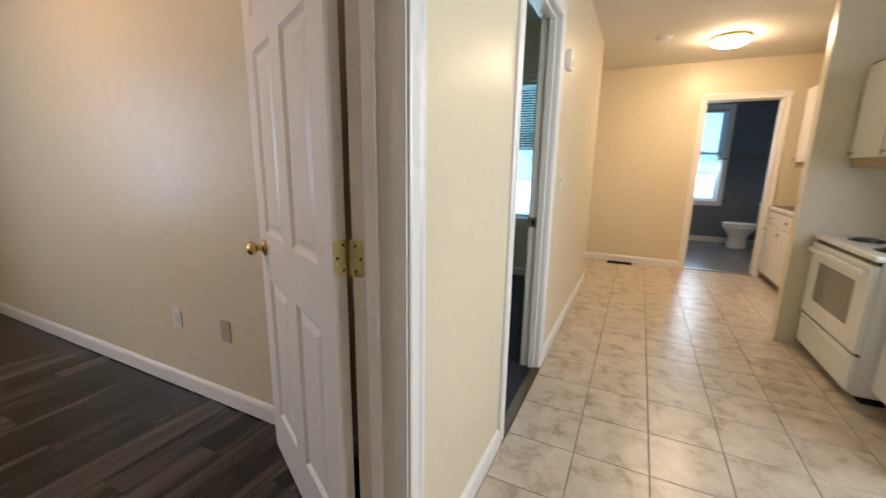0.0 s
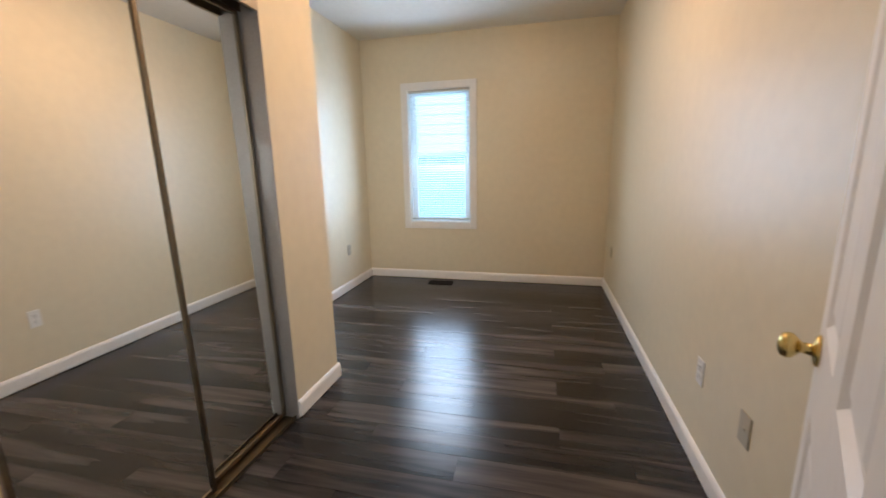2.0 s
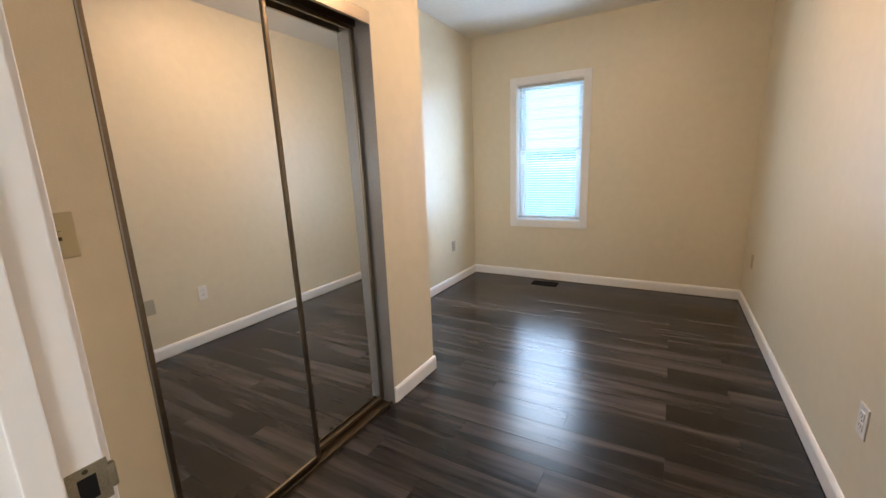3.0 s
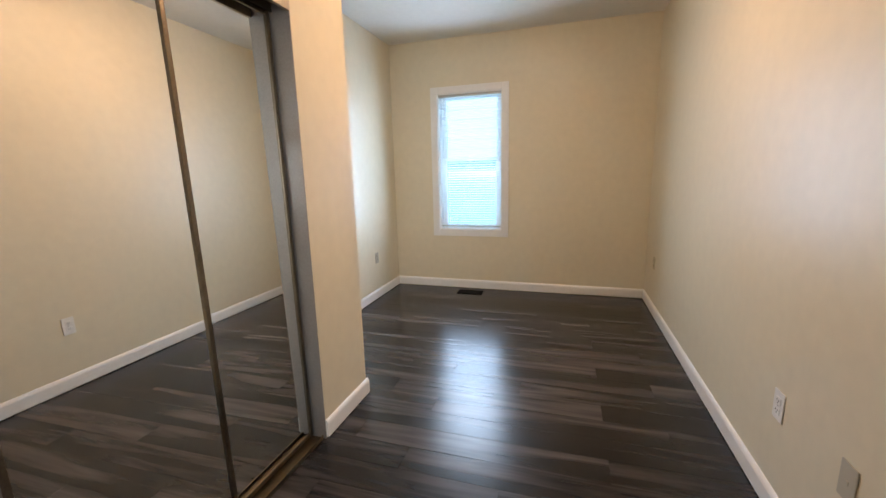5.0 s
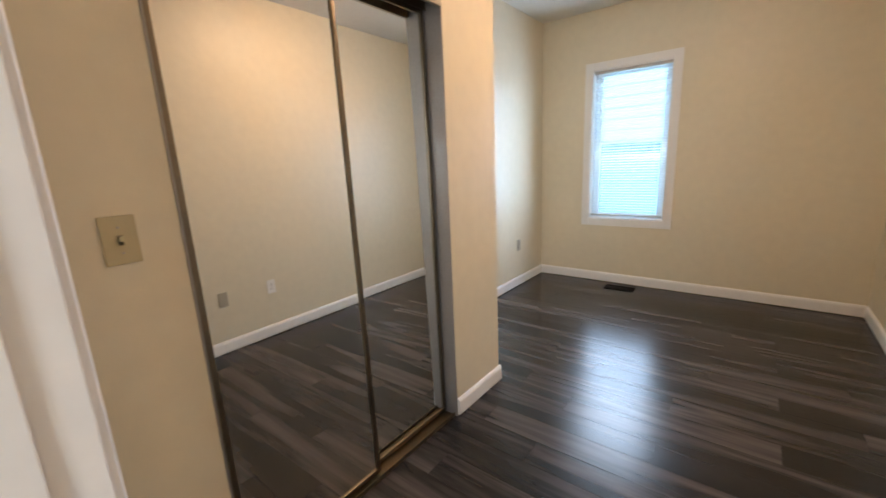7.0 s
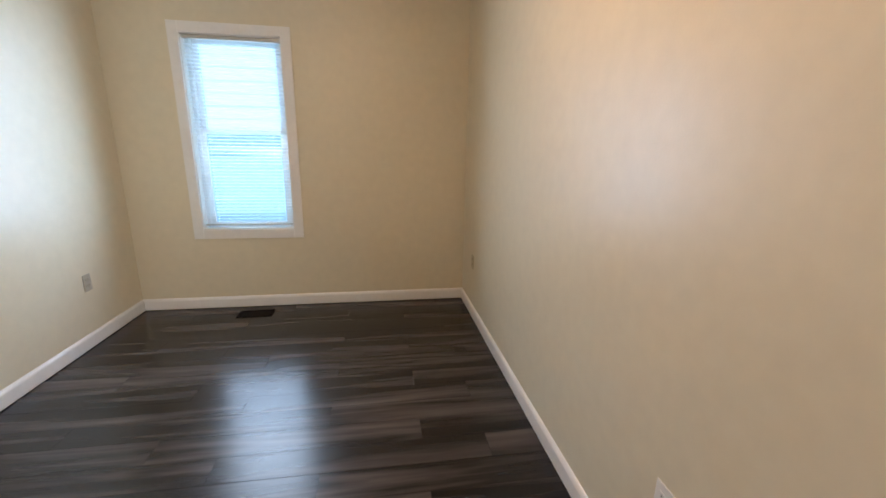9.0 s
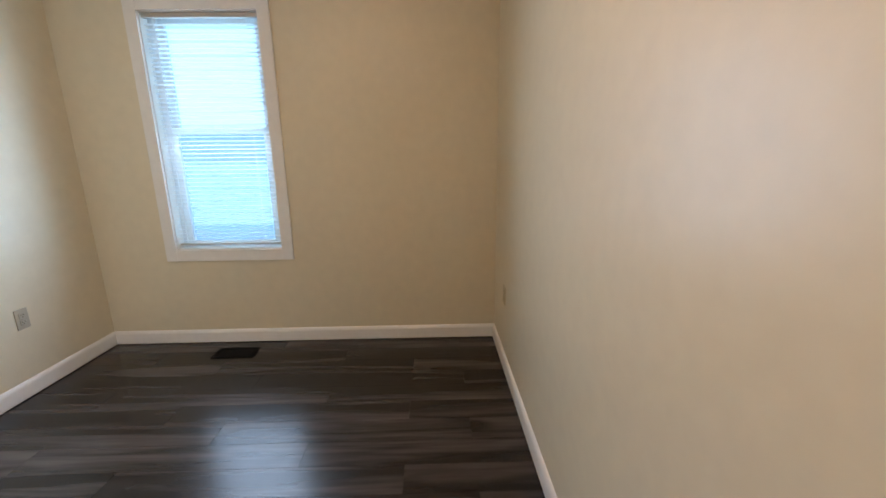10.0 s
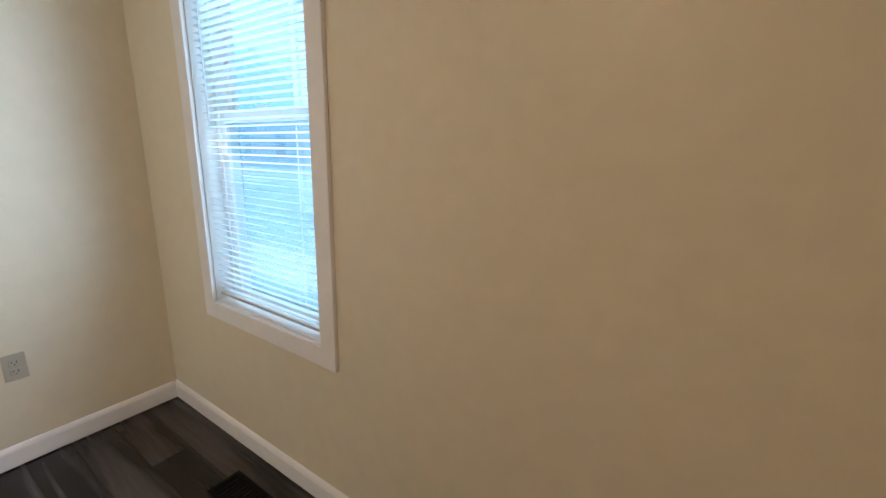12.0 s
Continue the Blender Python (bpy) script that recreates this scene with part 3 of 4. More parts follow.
# ---- windows ----
def sash_window(name, axis, plane, out, a0, a1, z0, z1, label, trim=0.07, slats=True, depth=0.16):
    """A vinyl double-hung window with inner trim and an open mini blind. `out` points outdoors."""
    w = thing(name, Matrix.Identity(4), label, "window", kind="structure")

    def bx(d0, d1, q0, q1, c0, c1, bevel=0.0):
        p0, p1 = sorted((plane + out * d0, plane + out * d1))
        return boxed(p0, p1, q0, q1, c0, c1, bevel=bevel) if axis == "x" else boxed(q0, q1, p0, p1, c0, c1, bevel=bevel)

    t = trim
    if trim:
        part("side_trim", bx(-0.016, 0, a0 - t, a0 + 0.004, z0 - t, z1 + t, 0.004), TRIM, w)
        part("side_trim", bx(-0.016, 0, a1 - 0.004, a1 + t, z0 - t, z1 + t, 0.004), TRIM, w)
        part("head_trim", bx(-0.015, 0, a0 + 0.004, a1 - 0.004, z1 - 0.004, z1 + t, 0.003), TRIM, w)
        part("bottom_trim", bx(-0.015, 0, a0 + 0.004, a1 - 0.004, z0 - t, z0 + 0.004, 0.003), TRIM, w)
    part("reveal", bx(0.0, depth, a0, a0 + 0.010, z0, z1), TRIM, w)
    part("reveal", bx(0.0, depth, a1 - 0.010, a1, z0, z1), TRIM, w)
    part("reveal", bx(0.0, depth, a0 + 0.010, a1 - 0.010, z1 - 0.010, z1), TRIM, w)
    part("sill", bx(0.0, depth, a0 + 0.010, a1 - 0.010, z0, z0 + 0.012), TRIM, w)
    i0, i1, j0, j1 = a0 + 0.010, a1 - 0.010, z0 + 0.012, z1 - 0.010
    zm = z0 + (z1 - z0) * 0.53
    f = part("window_frame", bx(0.07, 0.15, i0, i0 + 0.028, j0, j1, 0.003), VINYL, w)
    part("window_frame", bx(0.07, 0.15, i1 - 0.028, i1, j0, j1, 0.003), VINYL, w)
    for nm, c0, c1, d0 in (("lower_sash", j0, zm + 0.02, 0.075), ("upper_sash", zm - 0.02, j1, 0.112)):
        s = part(nm, bx(d0, d0 + 0.032, i0 + 0.028, i0 + 0.066, c0, c1, 0.003), VINYL, w)
        part("stile", bx(d0, d0 + 0.032, i1 - 0.066, i1 - 0.028, c0, c1, 0.003), VINYL, s)
        part("rail", bx(d0, d0 + 0.032, i0 + 0.066, i1 - 0.066, c0, c0 + 0.040, 0.003), VINYL, s)
        part("rail", bx(d0, d0 + 0.032, i0 + 0.066, i1 - 0.066, c1 - 0.040, c1, 0.003), VINYL, s)
        g = part("pane", bx(d0 + 0.014, d0 + 0.018, i0 + 0.060, i1 - 0.060, c0 + 0.036, c1 - 0.036), GLASS, s)
        g.visible_shadow = False
    part("insect_screen", bx(0.150, 0.1505, i0 + 0.028, i1 - 0.028, j0, zm), SCREEN, w, "grey insect screen").visible_shadow = False
    part("sash_lock", bx(0.060, 0.075, (a0 + a1) / 2 - 0.03, (a0 + a1) / 2 + 0.03, zm + 0.02, zm + 0.034, 0.004), VINYL, w)
    # mini blind
    b = thing("window_blind", Matrix.Identity(4), "white vinyl mini blind lowered with open slats", "blind")
    part("headrail", bx(0.012, 0.040, i0 + 0.004, i1 - 0.004, j1 - 0.028, j1 - 0.001, 0.002), RAIL, b, "tan metal headrail")
    part("bottom_rail", bx(0.014, 0.038, i0 + 0.008, i1 - 0.008, j0 + 0.024, j0 + 0.036, 0.003), RAIL, b, "tan bottom rail")
    bm = bmesh.new()
    L, wd, tilt = (i1 - i0) - 0.016, 0.0245, radians(10)
    prof = []
    for k in range(4):
        u = (k / 3 - 0.5) * wd
        prof.append((u * math.cos(tilt), u * math.sin(tilt) + 0.0022 * (1 - (2 * u / wd) ** 2)))
    prof += [(x, y - 0.0006) for x, y in reversed(prof)]
    if axis == "y":
        sweep(bm, prof, (-L / 2, 0, 0), (L / 2, 0, 0), (0, -out, 0))
    else:
        sweep(bm, prof, (0, -L / 2, 0), (0, L / 2, 0), (-out, 0, 0))
    slat = part("slat", bm, SLAT, b)
    count = int((j1 - 0.035 - (j0 + 0.045)) / 0.0262)
    for k in range(count):
        o = slat if k == 0 else slat.copy()
        if k:
            scene.collection.objects.link(o)
            o.parent = b
        c = (a0 + a1) / 2
        zz = j0 + 0.052 + k * 0.0262 + random.uniform(-0.0006, 0.0006)
        o.location = (c, plane + out * 0.026, zz) if axis == "y" else (plane + out * 0.026, c, zz)
    for fr_ in (0.16, 0.84):
        q = i0 + (i1 - i0) * fr_
        part("ladder_cord", bx(0.0255, 0.0265, q - 0.0008, q + 0.0008, j0 + 0.03, j1 - 0.02), VINYL, b)
    q = i0 + 0.075
    part("tilt_wand", bx(0.004, 0.010, q - 0.003, q + 0.003, j1 - 0.72, j1 - 0.03, 0.002), VINYL, b, "clear tilt wand")
    return w


sash_window("window_1", "y", 0.0, 1, WX0, WX1, WZ0, WZ1, "white vinyl double-hung bedroom window with painted trim")
sash_window("window_2", "x", RX1, 1, RW[0], RW[1], RW[2], RW[3], "white vinyl double-hung window of the second bedroom", depth=0.12)
sash_window("window_3", "x", BX1, 1, BWIN[0], BWIN[1], BWIN[2], BWIN[3], "white vinyl double-hung bathroom window", depth=0.14)


# ---- mirrored closet doors ----
def mirror_door(y0, y1, x, z0, z1):
    d = thing("mirror_door", Matrix.Translation((x, (y0 + y1) / 2, z0)) @ Matrix.Rotation(radians(-0.75), 4, "Y"), "framed mirror sliding closet door with bronze edges", "closet door", "sliding mirror doors")
    h, hw = z1 - z0, (y1 - y0) / 2
    part("mirror", boxed(-0.004, 0.0, -hw + 0.010, hw - 0.010, 0.014, h - 0.014), MIRROR, d, "silvered mirror glass")
    part("backing", boxed(-0.016, -0.005, -hw + 0.006, hw - 0.006, 0.006, h - 0.006), BRONZE, d)
    part("stile", boxed(-0.020, 0.008, -hw, -hw + 0.018, 0, h, bevel=0.004), BRONZE, d)
    part("stile", boxed(-0.020, 0.008, hw - 0.018, hw, 0, h, bevel=0.004), BRONZE, d)
    part("rail", boxed(-0.018, 0.006, -hw + 0.018, hw - 0.018, 0, 0.020, bevel=0.003), BRONZE, d)
    part("rail", boxed(-0.018, 0.006, -hw + 0.018, hw - 0.018, h - 0.020, h, bevel=0.003), BRONZE, d)
    return d


mirror_door(CL0 + 0.022, -3.318, -1.958, 0.022, 2.000)
mirror_door(-3.345, CL1 - 0.012, -1.992, 0.022, 2.000)
trk = thing("closet_track", Matrix.Identity(4), "bronze metal sliding door tracks and jamb channels", "door track", kind="structure")
bm = boxed(-2.020, XC - 0.012, CL0, CL1, 0.004, 0.008)
for xr in (-2.018, -1.934):
    box(bm, xr, xr + 0.004, CL0, CL1, 0.010, 0.022)
part("floor_track", bm, TRACK, trk, "worn bronze floor track")
bm = boxed(-2.050, XC + 0.003, CL0 + 0.004, CL1 - 0.004, 2.030, 2.048, bevel=0.002)
for xr in (-2.045, -2.003):
    box(bm, xr, xr + 0.003, CL0 + 0.004, CL1 - 0.004, 1.995, 2.030)
part("head_track", bm, BRONZE, trk)
part("fascia", boxed(-1.929, XC + 0.004, CL0 + 0.003, CL1 - 0.003, 1.992, 2.047, bevel=0.003), FASCIA, trk, "pale metal track fascia")
part("side_channel", boxed(-2.050, XC + 0.002, CL1 - 0.006, CL1 - 0.001, 0.004, 2.030), CHANNEL, trk, "grey metal jamb channel")
part("side_channel", boxed(-2.050, XC + 0.002, CL0 + 0.001, CL0 + 0.006, 0.004, 2.030), CHANNEL, trk, "grey metal jamb channel")
structure("wall_closet_back", boxed(-2.70, -2.69, YS + 0.01, YC - 0.11, 0.0, 2.6), WALL, "cream inside of the closet", "wall")


# ---- plates ----
def plate_thing(kind, m, label, material):
    """A wall plate; y points out of the wall."""
    p = thing({"outlet": "wall_outlet", "switch": "light_switch", "blank": "cable_plate", "chime": "door_chime"}[kind], m, label, {"outlet": "outlet", "switch": "light switch", "blank": "wall plate", "chime": "thermostat"}[kind])
    part("cover_plate", boxed(-0.035, 0.035, 0, 0.005, -0.057, 0.057, bevel=0.003), material, p)
    if kind == "outlet":
        for zc in (-0.02, 0.02):
            r = part("receptacle", boxed(-0.017, 0.017, 0.004, 0.0075, zc - 0.014, zc + 0.014, bevel=0.003), material, p)
            for xo, hh in ((-0.007, 0.0045), (0.007, 0.0035)):
                part("slot", boxed(xo - 0.0012, xo + 0.0012, 0.0070, 0.0080, zc - hh + 0.003, zc + hh + 0.003), DARK, r)
            part("slot", boxed(-0.002, 0.002, 0.0070, 0.0080, zc - 0.010, zc - 0.006), DARK, r)
        part("screw", lathe(bmesh.new(), [(0, 0.005), (0.003, 0.005), (0.0025, 0.0065), (0, 0.0066)], 10, Matrix.Rotation(radians(-90), 4, "X")), STEELY, p)
    elif kind == "switch":
        part("surround", boxed(-0.005, 0.005, 0.004, 0.0062, -0.0115, 0.0115), SCREW, p)
        part("toggle", box(bmesh.new(), -0.0045, 0.0045, 0.005, 0.017, -0.002, 0.010, bevel=0.002), material, p)
        for zc in (-0.03, 0.03):
            part("screw", lathe(bmesh.new(), [(0, 0.005), (0.003, 0.005), (0.0025, 0.0062), (0, 0.0063)], 10, Matrix.Translation((0, 0, zc)) @ Matrix.Rotation(radians(-90), 4, "X")), STEELY, p)
    elif kind == "blank":
        part("jack", boxed(-0.008, 0.008, 0.004, 0.0075, -0.007, 0.007, bevel=0.002), material, p)
    return p


EASTW, WESTW, NORTHUP = 90, -90, 180
plate_thing("outlet", pose(0, -2.681, 0.428, 0, 0, 90), "ivory duplex outlet low on the cream wall", TRIM)
plate_thing("blank", pose(0, -3.073, 0.427, 0, 0, 90), "grey-beige cable plate low on the cream wall", GREYPLATE)
plate_thing("outlet", pose(0, -0.383, 0.461, 0, 0, 90), "almond duplex outlet near the window corner", ALMOND)
plate_thing("outlet", pose(XL, -0.570, 0.443, 0, 0, -90), "ivory duplex outlet beside the window corner", GREYPLATE)
plate_thing("switch", pose(XC, -4.052, 1.195, 0, 0, -90), "almond toggle light switch beside the mirror closet", ALMOND)

# ---- floor registers ----
def register(m, length, width):
    r = thing("floor_register", m, "dark brown metal floor register with louvres", "floor vent")
    bm = boxed(-length / 2, length / 2, -width / 2, -width / 2 + 0.018, 0, 0.006, bevel=0.001)
    box(bm, -length / 2, length / 2, width / 2 - 0.018, width / 2, 0, 0.006)
    box(bm, -length / 2, -length / 2 + 0.018, -width / 2 + 0.018, width / 2 - 0.018, 0, 0.006)
    box(bm, length / 2 - 0.018, length / 2, -width / 2 + 0.018, width / 2 - 0.018, 0, 0.006)
    part("rim", bm, VENTMETAL, r)
    part("well", boxed(-length / 2 + 0.018, length / 2 - 0.018, -width / 2 + 0.018, width / 2 - 0.018, 0.0, 0.001), DARK, r)
    n = 12
    for k in range(n):
        x = -length / 2 + 0.028 + k * (length - 0.056) / (n - 1)
        part("louvre", boxed(x - 0.0035, x + 0.0035, -width / 2 + 0.018, width / 2 - 0.018, 0.001, 0.005), VENTMETAL, r)
    return r


register(Matrix.Translation((-1.778, -0.175, 0.004)), 0.275, 0.135)
register(Matrix.Translation((4.50, -4.72, 0.004)) @ Matrix.Rotation(radians(90), 4, "Z"), 0.30, 0.13)


# ---- ceiling lamps ----
def ceiling_lamp(m, glass, label):
    c = thing("ceiling_lamp", m, label, "ceiling light")
    part("pan", lathe(bmesh.new(), [(0, 0), (0.165, 0), (0.168, -0.006), (0.168, -0.022), (0.158, -0.028), (0, -0.028)], 40), BRASS, c, "brass-coloured rim", smooth=False)
    part("shade", lathe(bmesh.new(), [(0.156, -0.028), (0.152, -0.045), (0.132, -0.066), (0.095, -0.082), (0.05, -0.091), (0, -0.094)], 40), glass, c, "frosted white glass shade", smooth=True)
    part("finial", lathe(bmesh.new(), [(0, -0.093), (0.008, -0.094), (0.009, -0.100), (0.005, -0.108), (0, -0.110)], 12), BRASS, c, smooth=True)
    return c


ceiling_lamp(Matrix.Translation((3.62, -5.48, CEIL_K)), KLAMP, "lit flush ceiling lamp with frosted glass in the kitchen")
ceiling_lamp(Matrix.Translation((-0.98, -2.30, CEIL_B)), BLAMP, "lit flush ceiling lamp with frosted glass in the bedroom")
sd = thing("smoke_detector", Matrix.Translation((3.40, -4.92, CEIL_K)), "white round smoke detector on the kitchen ceiling", "smoke detector")
part("base", lathe(bmesh.new(), [(0, 0), (0.07, 0), (0.07, -0.012), (0, -0.012)], 28), TRIM, sd)
part("cover", lathe(bmesh.new(), [(0.062, -0.012), (0.058, -0.030), (0.03, -0.038), (0, -0.038)], 28), TRIM, sd, smooth=True)
ch = thing("wall_thermostat", pose(1.40, YK, 1.87, 0, 0, 180), "small white thermostat box on the kitchen wall", "thermostat")
part("housing", boxed(-0.04, 0.04, 0, 0.032, -0.055, 0.055, bevel=0.006), TRIM, ch)
part("grille", boxed(-0.028, 0.028, 0.031, 0.034, -0.04, 0.0, bevel=0.001), GREYPLATE, ch)
plate_thing("switch", pose(1.46, YK, 1.17, 0, 0, 180), "white toggle switch on the kitchen wall", TRIM)


# ---- kitchen ----
def cabinet_door(parent, x0, x1, z0, z1, y, knob_x, material=CABINET, knob_z=None):
    d = part("door", boxed(x0, x1, y, y + 0.018, z0, z1, bevel=0.003), material, parent)
    part("panel", boxed(x0 + 0.05, x1 - 0.05, y + 0.016, y + 0.022, z0 + 0.05, z1 - 0.05, bevel=0.004), material, d)
    part("knob", lathe(bmesh.new(), [(0, 0), (0.006, 0), (0.006, 0.012), (0.014, 0.018), (0.013, 0.024), (0, 0.026)], 16, Matrix.Translation((knob_x, y + 0.018, knob_z if knob_z else z1 - 0.06)) @ Matrix.Rotation(radians(-90), 4, "X")), STEELY, d, "metal knob")


def base_cabinet(x0, x1, front, label):
    c = thing("base_cabinet", Matrix.Translation(((x0 + x1) / 2, front, 0)), label, "cabinet", "kitchen base cabinets")
    w = (x1 - x0) / 2
    part("body", boxed(-w, w, KY0 - front + 0.002, -0.001, 0.09, 0.815, bevel=0.002), CABINET, c)
    # recess under the doors, its shade painted in with the same tan
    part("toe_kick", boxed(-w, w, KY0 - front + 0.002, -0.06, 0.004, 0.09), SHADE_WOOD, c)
    n = max(1, round(2 * w / 0.42))
    for k in range(n):
        a, b = -w + 2 * w * k / n + 0.012, -w + 2 * w * (k + 1) / n - 0.012
        dr = part("drawer", boxed(a, b, 0, 0.018, 0.665, 0.800, bevel=0.003), CABINET, c)
        part("knob", lathe(bmesh.new(), [(0, 0), (0.006, 0), (0.006, 0.012), (0.014, 0.018), (0.013, 0.024), (0, 0.026)], 16, Matrix.Translation(((a + b) / 2, 0.018, 0.732)) @ Matrix.Rotation(radians(-90), 4, "X")), STEELY, dr, "metal knob")
        cabinet_door(c, a, b, 0.11, 0.645, 0, b - 0.03)
    return c


base_cabinet(2.52, 3.55, -6.235, "white painted base cabinet with drawers and doors")
base_cabinet(3.56, 4.59, -6.235, "white painted base cabinet beside the bathroom door")
base_cabinet(0.75, 1.555, -6.10, "white painted base cabinet beside the stove")


def counter(x0, x1, front, label):
    t = thing("countertop", Matrix.Translation(((x0 + x1) / 2, front, 0.816)), label, "countertop")
    w = (x1 - x0) / 2
    part("slab", boxed(-w, w, KY0 - front + 0.002, 0.025, 0, 0.036, bevel=0.005), COUNTER, t)
    part("surface", boxed(-w + 0.01, w - 0.01, KY0 - front + 0.03, 0.005, 0.0365, 0.0395), SINKTOP, t, "brown laminate surface")
    part("backsplash", boxed(-w, w, KY0 - front + 0.002, KY0 - front + 0.02, 0.036, 0.12, bevel=0.003), COUNTER, t)


counter(2.52, 4.59, -6.235, "white-edged countertop with a brown top")
counter(0.75, 1.555, -6.10, "white-edged countertop with a brown top")


def stove():
    x0, x1, yb, yf, h = 1.565, 2.385, KY0 + 0.02, -6.02, 0.83
    s = thing("electric_stove", Matrix.Translation(((x0 + x1) / 2, yf, 0)), "white enamel electric stove with oven window", "stove")
    w, d = (x1 - x0) / 2, yb - yf
    part("body", boxed(-w, w, d, -0.002, 0.05, h - 0.03, bevel=0.004), APPLIANCE, s)
    part("plinth", boxed(-w + 0.02, w - 0.02, d, -0.05, 0.004, 0.05), BLACK, s)
    top = part("cooktop", boxed(-w - 0.003, w + 0.003, d, 0.035, h - 0.03, h, bevel=0.008), APPLIANCE, s)
    for x, y, r in ((-0.2, -0.16, 0.10), (0.2, -0.16, 0.075), (-0.2, -0.43, 0.075), (0.2, -0.43, 0.10)):
        bu = part("burner", lathe(bmesh.new(), [(r + 0.02, h), (r + 0.018, h + 0.004), (r, h + 0.003), (0, h + 0.001)], 32, Matrix.Translation((x, y, 0))), BLACK, top, "black coil burner")
        bm = bmesh.new()
        for q in range(3):
            rr = r * (0.35 + 0.28 * q)
            for i in range(28):
                a0, a1 = 2 * math.pi * i / 28, 2 * math.pi * (i + 1) / 28
                vs = []
                for a in (a0, a1):
                    for ro, zo in ((rr - 0.006, 0.004), (rr - 0.004, 0.012), (rr + 0.004, 0.012), (rr + 0.006, 0.004)):
                        vs.append(bm.verts.new((x + ro * math.cos(a), y + ro * math.sin(a), h + zo)))
                for j in range(3):
                    bm.faces.new((vs[j], vs[j + 1], vs[j + 5], vs[j + 4]))
        o = mesh_ob("coil", bm, BLACK)
        o.parent = bu
    dr = part("oven_door", boxed(-w + 0.008, w - 0.008, 0.0, 0.030, 0.285, h - 0.055, bevel=0.006), APPLIANCE, s)
    part("oven_window", boxed(-w + 0.16, w - 0.16, 0.028, 0.032, 0.40, 0.66, bevel=0.002), OVENGLASS, dr, "dark oven window")
    part("handle", boxed(-w + 0.05, w - 0.05, 0.045, 0.068, h - 0.115, h - 0.085, bevel=0.008), APPLIANCE, dr)
    for x in (-w + 0.07, w - 0.07):
        part("handle_post", boxed(x - 0.012, x + 0.012, 0.028, 0.05, h - 0.112, h - 0.088, bevel=0.003), APPLIANCE, dr)
    part("vent_gap", boxed(-w + 0.012, w - 0.012, 0.0, 0.012, h - 0.053, h - 0.032), BLACK, s, "black vent slot")
    st = part("storage_drawer", boxed(-w + 0.008, w - 0.008, 0.0, 0.024, 0.06, 0.268, bevel=0.006), APPLIANCE, s)
    part("lip", boxed(-w + 0.06, w - 0.06, 0.022, 0.036, 0.225, 0.245, bevel=0.005), APPLIANCE, st)
    part("drawer_gap", boxed(-w + 0.012, w - 0.012, 0.0, 0.010, 0.268, 0.285), BLACK, s, "black gap")
    bg = part("backguard", boxed(-w, w, d, d + 0.06, h, h + 0.16, bevel=0.008), APPLIANCE, s)
    for x in (-0.3, -0.2, 0.2, 0.3):
        part("dial", lathe(bmesh.new(), [(0, 0), (0.022, 0), (0.019, 0.02), (0, 0.021)], 20, Matrix.Translation((x, d + 0.06, h + 0.09)) @ Matrix.Rotation(radians(-90), 4, "X")), BLACK, bg)
    return s


stove()


def wall_cabinet(x0, x1, front, z0, z1, label):
    c = thing("wall_cabinet", Matrix.Translation(((x0 + x1) / 2, front, z0)), label, "cabinet", "kitchen wall cabinets")
    w, h = (x1 - x0) / 2, z1 - z0
    # frame and underside coloured as they look in shade
    part("body", boxed(-w, w, KY0 - front + 0.002, 0, 0, h, bevel=0.002), SHADE_WOOD, c, "cabinet frame in a shaded tan")
    n = max(1, round(2 * w / 0.4))
    for k in range(n):
        a, b = -w + 2 * w * k / n + 0.03, -w + 2 * w * (k + 1) / n - 0.012
        cabinet_door(c, a, b, 0.06, h - 0.02, 0, b - 0.03, knob_z=0.09)
    return c


wall_cabinet(1.58, 2.385, -6.09, 1.28, 1.92, "white-doored wall cabinet above the stove")
wall_cabinet(2.52, 4.40, -6.34, 1.28, 2.1, "white-doored wall cabinets above the counter")


# ---- bathroom ----
def toilet(m):
    t = thing("toilet", m, "white porcelain toilet with closed lid", "toilet")
    bm = lathe(bmesh.new(), [(0, 0), (0.115, 0), (0.11, 0.05), (0.095, 0.16), (0.12, 0.24), (0.17, 0.32), (0.185, 0.375), (0.17, 0.385), (0, 0.385)], 32)
    for v in bm.verts:
        v.co.y *= 1.28
    part("bowl", bm, PORCELAIN, t, smooth=True)
    bm = lathe(bmesh.new(), [(0, 0.388), (0.185, 0.388), (0.192, 0.398), (0.188, 0.412), (0, 0.418)], 32)
    for v in bm.verts:
        v.co.y *= 1.25
    part("lid", bm, PORCELAIN, t, smooth=True)
    tank = part("tank", boxed(-0.22, 0.22, -0.45, -0.26, 0.36, 0.70, bevel=0.02), PORCELAIN, t)
    part("tank_lid", boxed(-0.23, 0.23, -0.46, -0.25, 0.70, 0.735, bevel=0.008), PORCELAIN, tank)
    part("flush_lever", boxed(-0.19, -0.12, -0.262, -0.245, 0.63, 0.645, bevel=0.003), STEELY, tank)


toilet(Matrix.Translation((6.55, -6.36, 0.002)))
tb = thing("towel_bar", Matrix.Translation((BX1, -6.35, 1.42)), "dark metal towel bar on the bathroom wall", "towel bar")
part("bar", lathe(bmesh.new(), [(0, -0.35), (0.009, -0.35), (0.009, 0.35), (0, 0.35)], 12, Matrix.Translation((-0.06, 0, 0)) @ Matrix.Rotation(radians(90), 4, "X")), BRONZE, tb)
for q in (-0.33, 0.33):
    part("bracket", boxed(-0.072, 0, q - 0.015, q + 0.015, -0.015, 0.015, bevel=0.004), BRONZE, tb)

